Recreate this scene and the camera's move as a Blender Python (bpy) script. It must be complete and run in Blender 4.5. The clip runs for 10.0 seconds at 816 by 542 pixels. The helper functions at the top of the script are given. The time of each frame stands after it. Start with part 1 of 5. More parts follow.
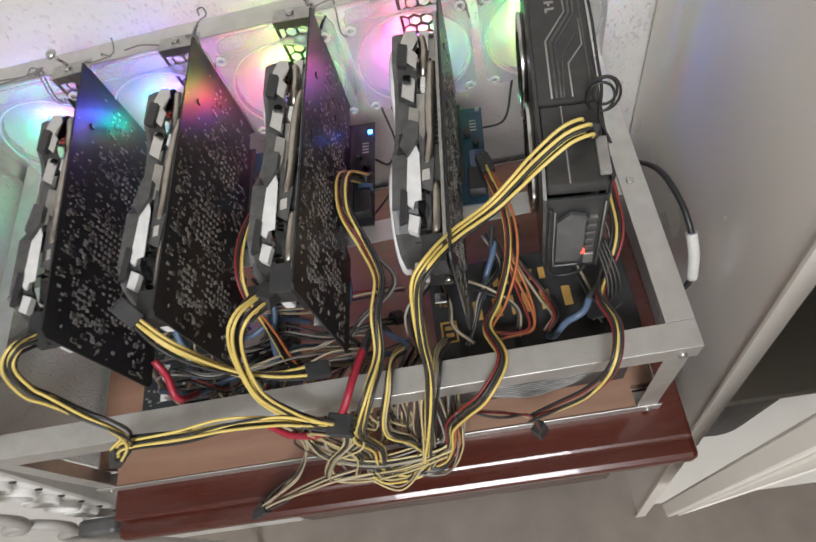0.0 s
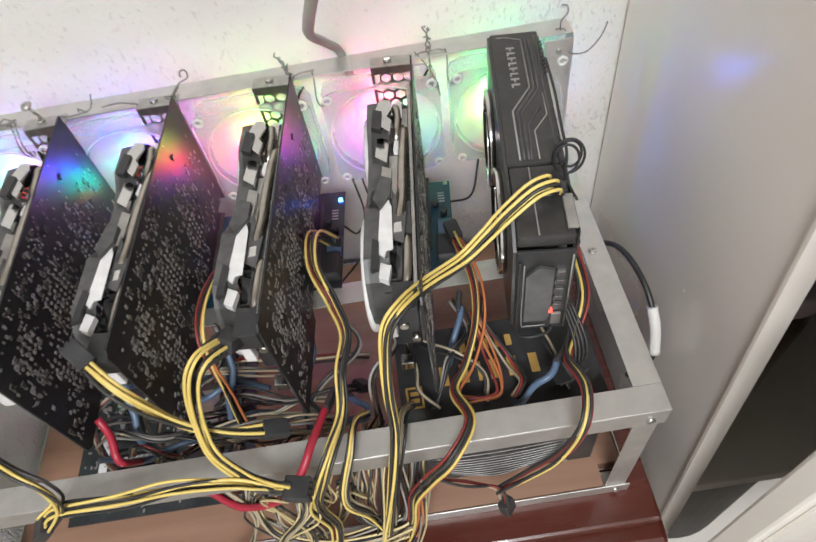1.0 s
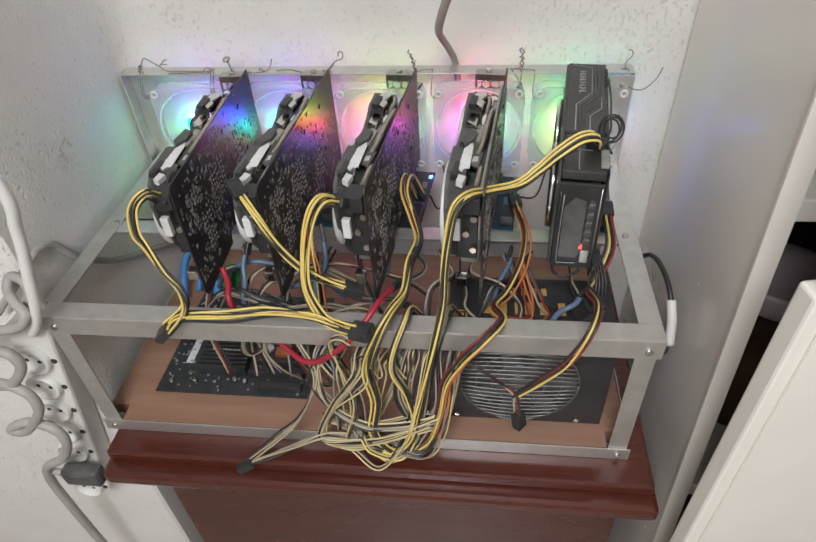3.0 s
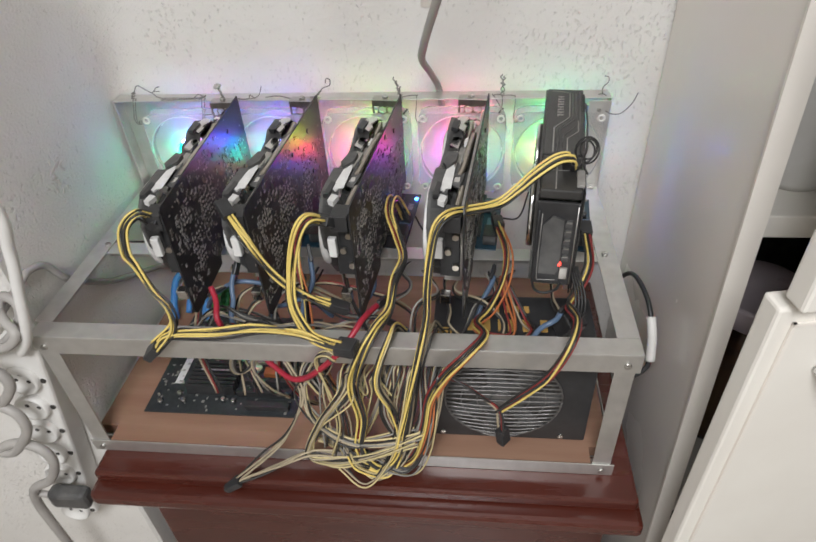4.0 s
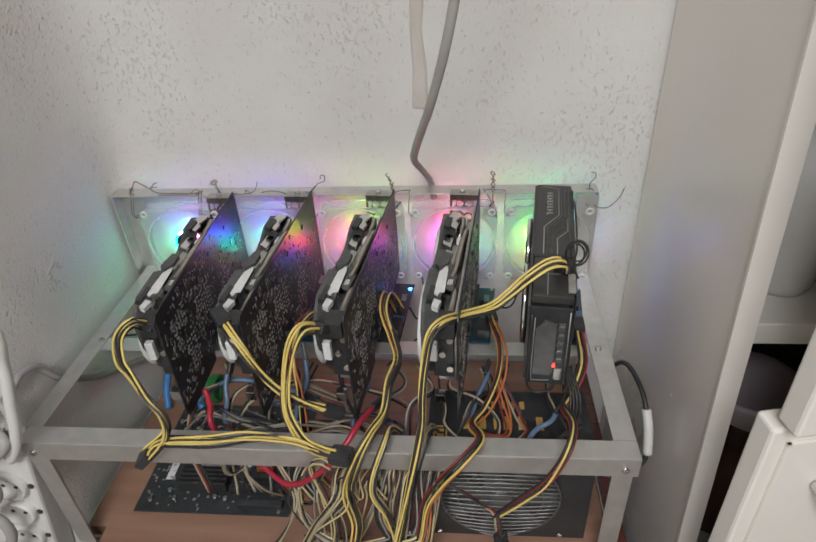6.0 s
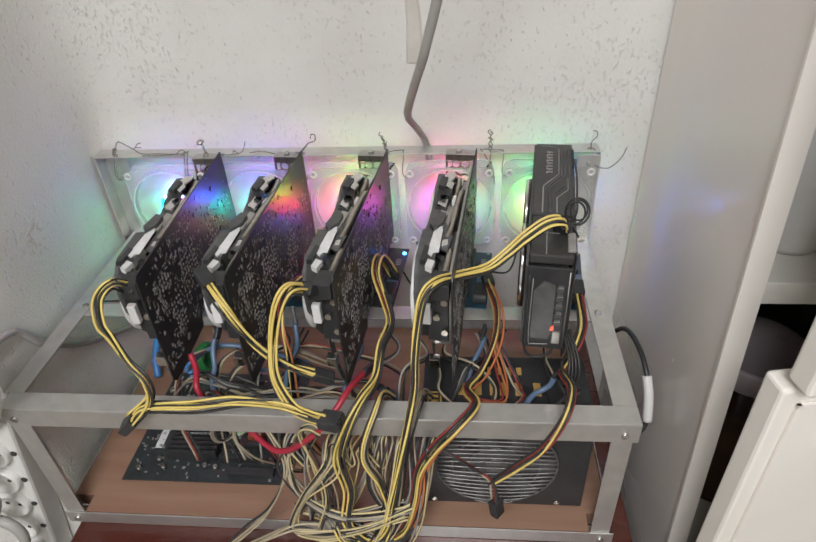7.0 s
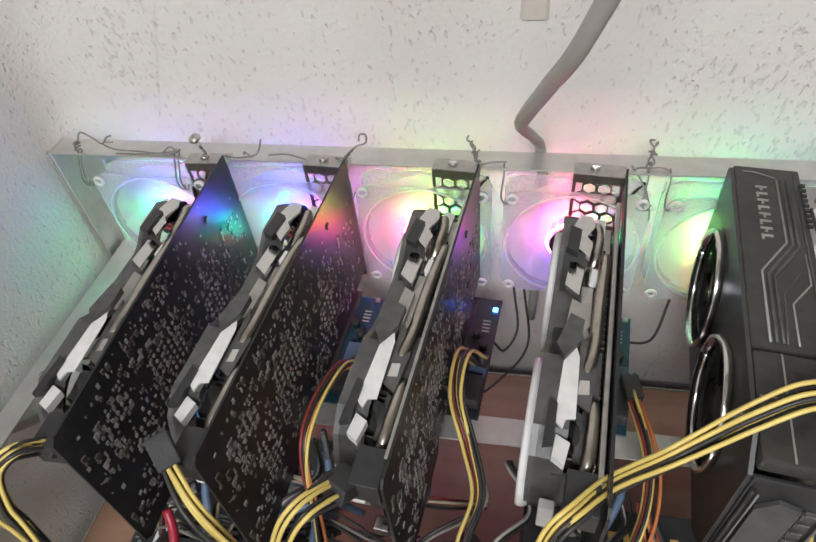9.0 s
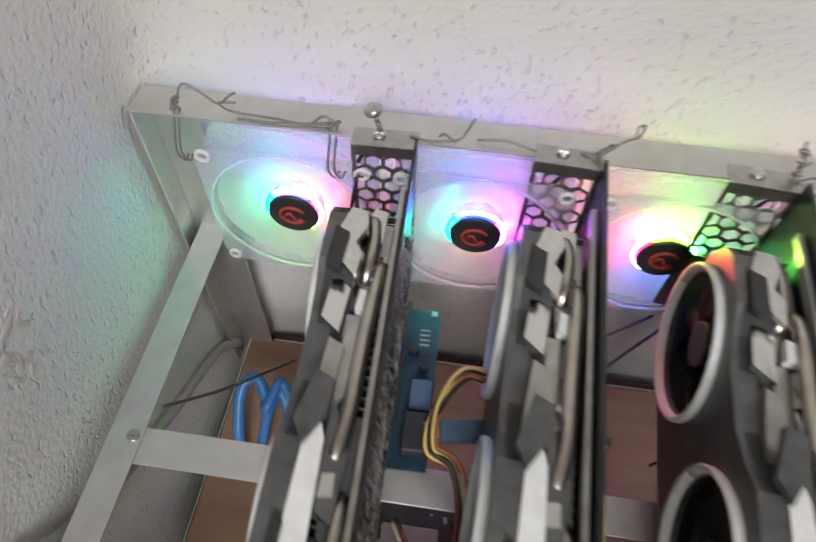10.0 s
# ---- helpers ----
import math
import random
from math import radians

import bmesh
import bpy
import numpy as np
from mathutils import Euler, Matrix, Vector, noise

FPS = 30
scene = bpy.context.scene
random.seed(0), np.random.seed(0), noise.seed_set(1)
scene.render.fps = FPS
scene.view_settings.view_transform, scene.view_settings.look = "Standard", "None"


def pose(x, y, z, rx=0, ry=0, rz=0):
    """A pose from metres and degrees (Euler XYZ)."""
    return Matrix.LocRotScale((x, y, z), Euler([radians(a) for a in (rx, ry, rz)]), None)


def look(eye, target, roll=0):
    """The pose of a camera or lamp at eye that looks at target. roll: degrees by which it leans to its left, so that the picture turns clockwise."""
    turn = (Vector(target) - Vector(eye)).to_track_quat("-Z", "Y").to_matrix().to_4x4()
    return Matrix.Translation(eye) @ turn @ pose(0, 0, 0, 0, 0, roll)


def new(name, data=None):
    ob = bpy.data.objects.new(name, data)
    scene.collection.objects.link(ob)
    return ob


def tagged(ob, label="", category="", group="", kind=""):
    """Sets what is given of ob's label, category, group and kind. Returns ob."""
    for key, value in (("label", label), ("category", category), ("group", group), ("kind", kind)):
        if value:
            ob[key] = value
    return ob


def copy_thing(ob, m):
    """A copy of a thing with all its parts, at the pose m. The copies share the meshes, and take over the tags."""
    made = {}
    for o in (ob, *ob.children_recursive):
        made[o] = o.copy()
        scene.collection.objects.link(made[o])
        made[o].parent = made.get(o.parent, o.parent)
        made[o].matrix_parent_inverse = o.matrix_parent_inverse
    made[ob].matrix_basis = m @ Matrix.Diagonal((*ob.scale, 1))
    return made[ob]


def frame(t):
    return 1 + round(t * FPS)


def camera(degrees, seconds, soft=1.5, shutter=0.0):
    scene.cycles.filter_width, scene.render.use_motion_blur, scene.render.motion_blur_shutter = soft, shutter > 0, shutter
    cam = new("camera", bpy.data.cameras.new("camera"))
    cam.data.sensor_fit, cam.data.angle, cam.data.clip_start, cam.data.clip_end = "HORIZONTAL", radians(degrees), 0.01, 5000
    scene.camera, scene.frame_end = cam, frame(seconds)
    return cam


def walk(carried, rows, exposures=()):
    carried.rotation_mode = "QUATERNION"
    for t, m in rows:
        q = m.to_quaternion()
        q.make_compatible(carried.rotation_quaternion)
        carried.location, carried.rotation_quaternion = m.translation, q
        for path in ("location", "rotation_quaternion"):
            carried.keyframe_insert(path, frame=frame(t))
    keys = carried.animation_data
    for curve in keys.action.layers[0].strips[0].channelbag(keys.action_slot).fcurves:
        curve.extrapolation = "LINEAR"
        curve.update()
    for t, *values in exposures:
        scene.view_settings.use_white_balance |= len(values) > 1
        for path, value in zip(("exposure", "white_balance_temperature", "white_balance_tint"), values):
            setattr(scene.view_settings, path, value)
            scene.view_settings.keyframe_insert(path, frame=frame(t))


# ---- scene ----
cam = camera(67.4, 10.0, shutter=0.35)
PATH = [
    (0, (0.503, -0.15, 1.507), (0.273, 0.775, -0.251), -22.9),
    (0.5, (0.506, -0.124, 1.488), (0.369, 0.843, -0.257), -15.9),
    (1, (0.487, -0.182, 1.483), (0.451, 1.019, -0.116), -10.8),
    (1.5, (0.476, -0.302, 1.486), (0.42, 1.107, 0.067), -9.3),
    (2, (0.49, -0.369, 1.478), (0.387, 1.128, 0.157), -7.3),
    (2.5, (0.482, -0.405, 1.467), (0.313, 1.087, 0.146), -4.0),
    (2.7, (0.475, -0.414, 1.465), (0.281, 1.064, 0.131), -3.7),
    (3.8, (0.496, -0.453, 1.459), (0.26, 1.091, 0.209), -3.7),
    (4, (0.491, -0.446, 1.465), (0.292, 1.102, 0.213), -3.5),
    (4.5, (0.49, -0.422, 1.483), (0.333, 1.189, 0.308), -2.5),
    (5, (0.493, -0.412, 1.503), (0.347, 1.246, 0.395), -2.6),
    (5.5, (0.488, -0.407, 1.519), (0.356, 1.263, 0.426), -2.2),
    (6, (0.49, -0.418, 1.512), (0.311, 1.232, 0.395), -3.4),
    (6.2, (0.492, -0.431, 1.494), (0.298, 1.219, 0.379), -3.9),
    (7.3, (0.494, -0.363, 1.481), (0.323, 1.22, 0.271), -3.4),
    (7.5, (0.477, -0.309, 1.479), (0.238, 1.255, 0.256), -4.6),
    (8, (0.445, -0.215, 1.464), (0.076, 1.258, 0.162), -5.1),
    (8.5, (0.438, -0.137, 1.452), (-0.031, 1.218, 0.058), -7.6),
    (9, (0.435, -0.084, 1.44), (0.075, 1.272, 0.015), -6.9),
    (9.5, (0.329, -0.058, 1.415), (-0.011, 1.313, 0.0), -4.9),
    (10, (0.199, 0.054, 1.389), (0.071, 1.21, -0.238), 2.1),
]
walk(cam, [(t, look(eye, target, roll)) for t, eye, target, roll in PATH], [(0.0, 0.12), (0.5, 0.44), (1.0, 0.36), (1.5, 0.25), (2.0, 0.05), (2.5, 0.02), (4.0, 0.06), (4.5, -0.02), (5.0, -0.3), (5.5, -0.26), (6.0, -0.28), (7.5, 0.1), (8.0, 0.12), (8.5, 0.16), (9.0, 0.06), (9.5, 0.12), (10.0, -0.02)])

LAMP_W, LED_K = 47.0, 115.0

# ---- light ----
world = bpy.data.worlds.new("room_world")
scene.world = world
world.use_nodes = True
world.node_tree.nodes["Background"].inputs[0].default_value = (0.9, 0.92, 1.0, 1)
world.node_tree.nodes["Background"].inputs[1].default_value = 0.05

lamp = bpy.data.lights.new("ceiling_light", "AREA")
lamp.shape, lamp.size, lamp.energy, lamp.color = "DISK", 0.8, LAMP_W, (0.95, 0.965, 1.0)
lamp_ob = new("ceiling_light_source", lamp)
lamp_ob.matrix_world = pose(0.36, -1.35, 2.41)

# ---- materials ----


def mat(name, c1, c2=None, rough=0.5, metal=0.0, scale=40.0, bump=0.0, bump_scale=200.0, stretch=(1, 1, 1), rvar=0.08, spec=0.5, coat=0.0, detail=4.0, rand=0.0):
    """Two-scale procedural surface: broad stains plus fine grain in colour, roughness and relief."""
    m = bpy.data.materials.new(name)
    m.use_nodes = True
    nt = m.node_tree
    nodes, links = nt.nodes, nt.links
    b = nodes["Principled BSDF"]
    b.inputs["Metallic"].default_value = metal
    b.inputs["Specular IOR Level"].default_value = spec
    b.inputs["Coat Weight"].default_value = coat
    c2 = c2 or tuple(v * 0.8 for v in c1)
    tc = nodes.new("ShaderNodeTexCoord")
    mp = nodes.new("ShaderNodeMapping")
    mp.inputs["Scale"].default_value = stretch
    links.new(tc.outputs["Object"], mp.inputs["Vector"])
    broad = nodes.new("ShaderNodeTexNoise")
    broad.inputs["Scale"].default_value, broad.inputs["Detail"].default_value = scale * 0.2, 3
    fine = nodes.new("ShaderNodeTexNoise")
    fine.inputs["Scale"].default_value, fine.inputs["Detail"].default_value = scale, detail
    for n in (broad, fine):
        links.new(mp.outputs[0], n.inputs["Vector"])
    mixv = nodes.new("ShaderNodeMath")
    mixv.operation = "ADD"
    links.new(broad.outputs["Fac"], mixv.inputs[0])
    links.new(fine.outputs["Fac"], mixv.inputs[1])
    ramp = nodes.new("ShaderNodeMapRange")
    ramp.inputs[1].default_value, ramp.inputs[2].default_value = 0.7, 1.3
    links.new(mixv.outputs[0], ramp.inputs[0])
    mx = nodes.new("ShaderNodeMix")
    mx.data_type = "RGBA"
    mx.inputs[6].default_value, mx.inputs[7].default_value = (*c1, 1), (*c2, 1)
    links.new(ramp.outputs[0], mx.inputs[0])
    out = mx.outputs[2]
    if rand:
        info = nodes.new("ShaderNodeObjectInfo")
        hsv = nodes.new("ShaderNodeHueSaturation")
        mr = nodes.new("ShaderNodeMapRange")
        mr.inputs[3].default_value, mr.inputs[4].default_value = 1 - rand, 1 + rand
        links.new(info.outputs["Random"], mr.inputs[0])
        links.new(mr.outputs[0], hsv.inputs["Value"])
        links.new(out, hsv.inputs["Color"])
        out = hsv.outputs[0]
    links.new(out, b.inputs["Base Color"])
    rr = nodes.new("ShaderNodeMapRange")
    rr.inputs[3].default_value, rr.inputs[4].default_value = max(0.02, rough - rvar), min(1, rough + rvar)
    links.new(fine.outputs["Fac"], rr.inputs[0])
    links.new(rr.outputs[0], b.inputs["Roughness"])
    if bump:
        bn = nodes.new("ShaderNodeTexNoise")
        bn.inputs["Scale"].default_value, bn.inputs["Detail"].default_value = bump_scale, 3
        links.new(mp.outputs[0], bn.inputs["Vector"])
        bp = nodes.new("ShaderNodeBump")
        bp.inputs["Strength"].default_value, bp.inputs["Distance"].default_value = bump, 0.002
        links.new(bn.outputs["Fac"], bp.inputs["Height"])
        links.new(bp.outputs[0], b.inputs["Normal"])
    return m


def stucco(name, c1, c2, pit_shade, pit=0.5, relief=0.7):
    """Painted rough plaster: pits of a few millimetres with their shade put into the colour, thrown-on grain and faint
    stains.
    """
    m = mat(name, c1, c2, 0.85, scale=9, spec=0.25)
    nt = m.node_tree
    nodes, links = nt.nodes, nt.links
    b = nodes["Principled BSDF"]
    tc = nodes.new("ShaderNodeTexCoord")
    mp = nodes.new("ShaderNodeMapping")
    mp.inputs["Scale"].default_value = (1, 1, 0.55)
    mp.inputs["Rotation"].default_value = (0.5, 0.5, 0.0)
    links.new(tc.outputs["Object"], mp.inputs["Vector"])
    n1 = nodes.new("ShaderNodeTexNoise")
    n1.inputs["Scale"].default_value, n1.inputs["Detail"].default_value = 270, 1.5
    links.new(mp.outputs[0], n1.inputs["Vector"])
    big = nodes.new("ShaderNodeTexNoise")
    big.inputs["Scale"].default_value, big.inputs["Detail"].default_value = 7, 2
    links.new(tc.outputs["Object"], big.inputs["Vector"])
    add = nodes.new("ShaderNodeMath")
    add.operation = "MULTIPLY_ADD"
    add.inputs[1].default_value = 0.35
    links.new(big.outputs["Fac"], add.inputs[0])
    links.new(n1.outputs["Fac"], add.inputs[2])
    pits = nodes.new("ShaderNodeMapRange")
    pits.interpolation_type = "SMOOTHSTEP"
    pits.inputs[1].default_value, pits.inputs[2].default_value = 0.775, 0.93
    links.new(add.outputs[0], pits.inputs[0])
    n2 = nodes.new("ShaderNodeTexNoise")
    n2.inputs["Scale"].default_value, n2.inputs["Detail"].default_value = 260, 2
    links.new(tc.outputs["Object"], n2.inputs["Vector"])
    h = nodes.new("ShaderNodeMath")
    h.operation = "MULTIPLY_ADD"
    h.inputs[1].default_value = -1.1
    links.new(pits.outputs[0], h.inputs[0])
    links.new(n2.outputs["Fac"], h.inputs[2])
    bp = nodes.new("ShaderNodeBump")
    bp.inputs["Strength"].default_value, bp.inputs["Distance"].default_value = relief, 0.0016
    links.new(h.outputs[0], bp.inputs["Height"])
    links.new(bp.outputs[0], b.inputs["Normal"])
    # the small shadows in the pits, mixed into the base colour as a darker tone
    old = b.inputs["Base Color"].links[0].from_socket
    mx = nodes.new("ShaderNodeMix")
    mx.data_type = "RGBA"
    mx.inputs[7].default_value = (*pit_shade, 1)
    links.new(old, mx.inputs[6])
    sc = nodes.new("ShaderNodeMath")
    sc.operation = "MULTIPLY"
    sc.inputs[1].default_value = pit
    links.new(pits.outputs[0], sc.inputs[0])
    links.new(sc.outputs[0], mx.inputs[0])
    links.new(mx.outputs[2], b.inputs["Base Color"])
    return m


def glow(name, c, strength):
    m = bpy.data.materials.new(name)
    m.use_nodes = True
    b = m.node_tree.nodes["Principled BSDF"]
    b.inputs["Base Color"].default_value = (*c, 1)
    b.inputs["Emission Color"].default_value = (*c, 1)
    b.inputs["Emission Strength"].default_value = strength
    return m


def frosted(name, c, clear, rough=0.25):
    """Milky clear plastic that passes and scatters the lamps' light."""
    m = bpy.data.materials.new(name)
    m.use_nodes = True
    nodes, links = m.node_tree.nodes, m.node_tree.links
    nodes.remove(nodes["Principled BSDF"])
    out = nodes["Material Output"]
    tr, tl, df, gl = (nodes.new("ShaderNodeBsdf" + k) for k in ("Transparent", "Translucent", "Diffuse", "Glossy"))
    for n in (tl, df):
        n.inputs["Color"].default_value = (*c, 1)
    tr.inputs["Color"].default_value = (0.96, 0.97, 0.97, 1)
    gl.inputs["Roughness"].default_value = rough
    m1, m2, m3 = (nodes.new("ShaderNodeMixShader") for _ in range(3))
    m1.inputs[0].default_value = 0.5
    links.new(tl.outputs[0], m1.inputs[1])
    links.new(df.outputs[0], m1.inputs[2])
    nz = nodes.new("ShaderNodeTexNoise")
    nz.inputs["Scale"].default_value = 60
    mr = nodes.new("ShaderNodeMapRange")
    mr.inputs[3].default_value, mr.inputs[4].default_value = clear - 0.1, clear + 0.1
    links.new(nz.outputs["Fac"], mr.inputs[0])
    links.new(mr.outputs[0], m2.inputs[0])
    links.new(m1.outputs[0], m2.inputs[1])
    links.new(tr.outputs[0], m2.inputs[2])
    m3.inputs[0].default_value = 0.06
    links.new(m2.outputs[0], m3.inputs[1])
    links.new(gl.outputs[0], m3.inputs[2])
    links.new(m3.outputs[0], out.inputs[0])
    return m


M = {
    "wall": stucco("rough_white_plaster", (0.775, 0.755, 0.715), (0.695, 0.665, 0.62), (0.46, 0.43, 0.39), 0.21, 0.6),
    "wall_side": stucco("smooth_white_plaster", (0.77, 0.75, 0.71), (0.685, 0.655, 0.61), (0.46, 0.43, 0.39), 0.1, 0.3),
    "brown_plaster": mat("brownish_plaster", (0.68, 0.64, 0.59), (0.56, 0.51, 0.45), 0.9, scale=30, bump=0.3),
    "ceiling": mat("ceiling_paint", (0.8, 0.79, 0.76), (0.74, 0.73, 0.7), 0.9, scale=8),
    "floor": mat("floor_tile", (0.3, 0.26, 0.22), (0.22, 0.19, 0.16), 0.35, scale=14),
    "alu": mat("brushed_aluminium", (0.73, 0.72, 0.69), (0.61, 0.6, 0.57), 0.42, 0.85, 60, 0.08, 300, (1, 1, 1)),
    "steel": mat("zinc_steel", (0.66, 0.65, 0.62), (0.5, 0.49, 0.47), 0.28, 1.0, 90),
    "chrome": mat("polished_nickel", (0.8, 0.8, 0.79), (0.66, 0.65, 0.63), 0.16, 1.0, 120),
    "ply": mat("plywood_board", (0.33, 0.195, 0.13), (0.25, 0.13, 0.083), 0.55, 0, 26, 0.1, 150, (0.25, 2.5, 1)),
    "mahogany": mat("red_brown_varnish", (0.095, 0.021, 0.013), (0.06, 0.013, 0.008), 0.28, 0, 30, 0.05, 120, (0.2, 2, 1), coat=0.4),
    "pcb": mat("black_circuit_board", (0.014, 0.014, 0.015), (0.032, 0.032, 0.033), 0.34, 0, 300, 0.08, 900, spec=0.36),
    "pcb_mb": mat("dark_motherboard", (0.02, 0.023, 0.025), (0.045, 0.05, 0.052), 0.4, 0, 220, 0.15, 700),
    "solder": mat("tin_solder", (0.5, 0.49, 0.46), (0.3, 0.29, 0.27), 0.35, 0.6, 300, rand=0.1),
    "silk": mat("white_print", (0.42, 0.41, 0.4), (0.24, 0.235, 0.23), 0.7, 0, 300),
    "chip": mat("chip_resin", (0.06, 0.055, 0.05), (0.16, 0.14, 0.12), 0.5, 0, 200),
    "black": mat("black_plastic", (0.022, 0.022, 0.023), (0.04, 0.04, 0.041), 0.42, 0, 90, 0.06, 500),
    "shroud": mat("dark_grey_shroud", (0.05, 0.05, 0.05), (0.13, 0.127, 0.122), 0.4, 0, 70, 0.08, 400),
    "shroud5": mat("satin_black_cover", (0.028, 0.027, 0.026), (0.05, 0.048, 0.045), 0.36, 0, 120, 0.1, 800),
    "accent": mat("white_trim", (0.82, 0.81, 0.79), (0.66, 0.65, 0.63), 0.4, 0, 110, 0.1, 500),
    "line": mat("grey_relief_line", (0.4, 0.385, 0.36), (0.26, 0.25, 0.235), 0.4, 0.3, 80),
    "fin": mat("aluminium_fins", (0.55, 0.54, 0.51), (0.36, 0.35, 0.33), 0.35, 0.9, 100),
    "copper": mat("nickel_pipe", (0.6, 0.56, 0.5), (0.42, 0.38, 0.33), 0.3, 1.0, 100),
    "yellow": mat("yellow_wire", (0.8, 0.62, 0.19), (0.62, 0.46, 0.12), 0.42, 0, 60, rand=0.14),
    "palew": mat("pale_yellow_wire", (0.62, 0.52, 0.27), (0.48, 0.39, 0.2), 0.45, 0, 60, rand=0.16),
    "blackw": mat("black_wire", (0.02, 0.02, 0.02), (0.045, 0.043, 0.04), 0.45, 0, 60, rand=0.2),
    "redw": mat("red_wire", (0.27, 0.04, 0.035), (0.19, 0.028, 0.026), 0.45, 0, 60, rand=0.15),
    "orangew": mat("orange_wire", (0.6, 0.2, 0.07), (0.42, 0.13, 0.045), 0.45, 0, 60, rand=0.15),
    "brownw": mat("faded_wire", (0.46, 0.39, 0.27), (0.33, 0.27, 0.18), 0.5, 0, 60, rand=0.2),
    "greyw": mat("grey_wire", (0.3, 0.285, 0.25), (0.2, 0.19, 0.17), 0.5, 0, 60, rand=0.2),
    "sata": mat("red_data_cable", (0.4, 0.022, 0.045), (0.29, 0.018, 0.035), 0.4, 0, 50),
    "usb": mat("blue_data_cable", (0.12, 0.18, 0.27), (0.085, 0.13, 0.21), 0.4, 0, 50),
    "usbb": mat("bright_blue_cable", (0.06, 0.22, 0.5), (0.04, 0.16, 0.4), 0.4, 0, 50),
    "blackboard": mat("black_riser_board", (0.015, 0.016, 0.02), (0.03, 0.03, 0.035), 0.35, 0, 200),
    "bracket_black": mat("dull_plated_steel", (0.16, 0.145, 0.125), (0.24, 0.22, 0.19), 0.42, 0.75, 150),
    "blueboard": mat("blue_riser_board", (0.01, 0.04, 0.065), (0.016, 0.055, 0.085), 0.35, 0, 200),
    "cablegrey": mat("grey_mains_cable", (0.42, 0.4, 0.37), (0.33, 0.31, 0.29), 0.5, 0, 40),
    "cabinet": mat("grey_beige_laminate", (0.88, 0.825, 0.765), (0.82, 0.765, 0.705), 0.25, 0, 5, 0.02, 300, spec=0.5),
    "cab_edge": mat("cream_edge", (0.87, 0.82, 0.75), (0.8, 0.75, 0.68), 0.45, 0, 12),
    "door": mat("cream_door", (0.85, 0.82, 0.75), (0.79, 0.75, 0.68), 0.4, 0, 10, 0.03, 250),
    "cavity": mat("cabinet_back", (0.76, 0.73, 0.68), (0.66, 0.63, 0.59), 0.6, 0, 12),
    "plastic_white": mat("white_plastic", (0.78, 0.77, 0.74), (0.68, 0.66, 0.62), 0.38, 0, 30),
    "bowl": mat("grey_lilac_plastic", (0.58, 0.5, 0.53), (0.5, 0.43, 0.46), 0.3, 0, 20),
    "nut": mat("roasted_nuts", (0.42, 0.24, 0.1), (0.26, 0.13, 0.05), 0.5, 0, 90, 0.3, 300, rand=0.25),
    "spice": mat("brown_contents", (0.26, 0.13, 0.05), (0.12, 0.06, 0.03), 0.6, 0, 60, 0.4, 120),
    "gold": mat("gold_print", (0.72, 0.45, 0.13), (0.58, 0.35, 0.1), 0.5, 0.3, 100),
    "red_hub": mat("red_print", (0.5, 0.06, 0.04), (0.4, 0.04, 0.03), 0.5, 0, 100),
    "fan_clear": frosted("milky_clear_fan", (0.86, 0.88, 0.9), 0.66),
    "blade": frosted("milky_fan_blade", (0.94, 0.95, 0.96), 0.55),
    "green": mat("green_insulation", (0.02, 0.2, 0.05), (0.012, 0.13, 0.03), 0.5, 0, 60),
    "grille": mat("grey_grille_wire", (0.26, 0.25, 0.24), (0.17, 0.165, 0.16), 0.4, 0.6, 80),
    "tiew": mat("dull_tie_wire", (0.34, 0.32, 0.3), (0.22, 0.21, 0.2), 0.4, 0.4, 60),
    "tag": mat("white_sticker", (0.75, 0.75, 0.74), (0.65, 0.65, 0.64), 0.6, 0, 60),
    "void": mat("dark_interior", (0.05, 0.045, 0.04), (0.03, 0.028, 0.025), 0.7, 0, 20),
}
glass = bpy.data.materials.new("jar_glass")
glass.use_nodes = True
gb = glass.node_tree.nodes["Principled BSDF"]
gb.inputs["Transmission Weight"].default_value, gb.inputs["Roughness"].default_value = 1.0, 0.05
gb.inputs["Base Color"].default_value = (0.95, 0.95, 0.93, 1)
M["glass"] = glass

# ---- helpers for meshes ----


def part(name, bm, material, parent=None, label=""):
    me = bpy.data.meshes.new(name)
    bm.normal_update()
    bm.to_mesh(me)
    bm.free()
    me.materials.append(M[material] if isinstance(material, str) else material)
    ob = new(name, me)
    if parent:
        ob.parent = parent
    if label:
        tagged(ob, label)
    return ob


def thing(name, label, category, m=None, group="", kind=""):
    ob = new(name)
    ob.empty_display_size = 0.02
    if m is not None:
        ob.matrix_world = m
    return tagged(ob, label, category, group, kind)


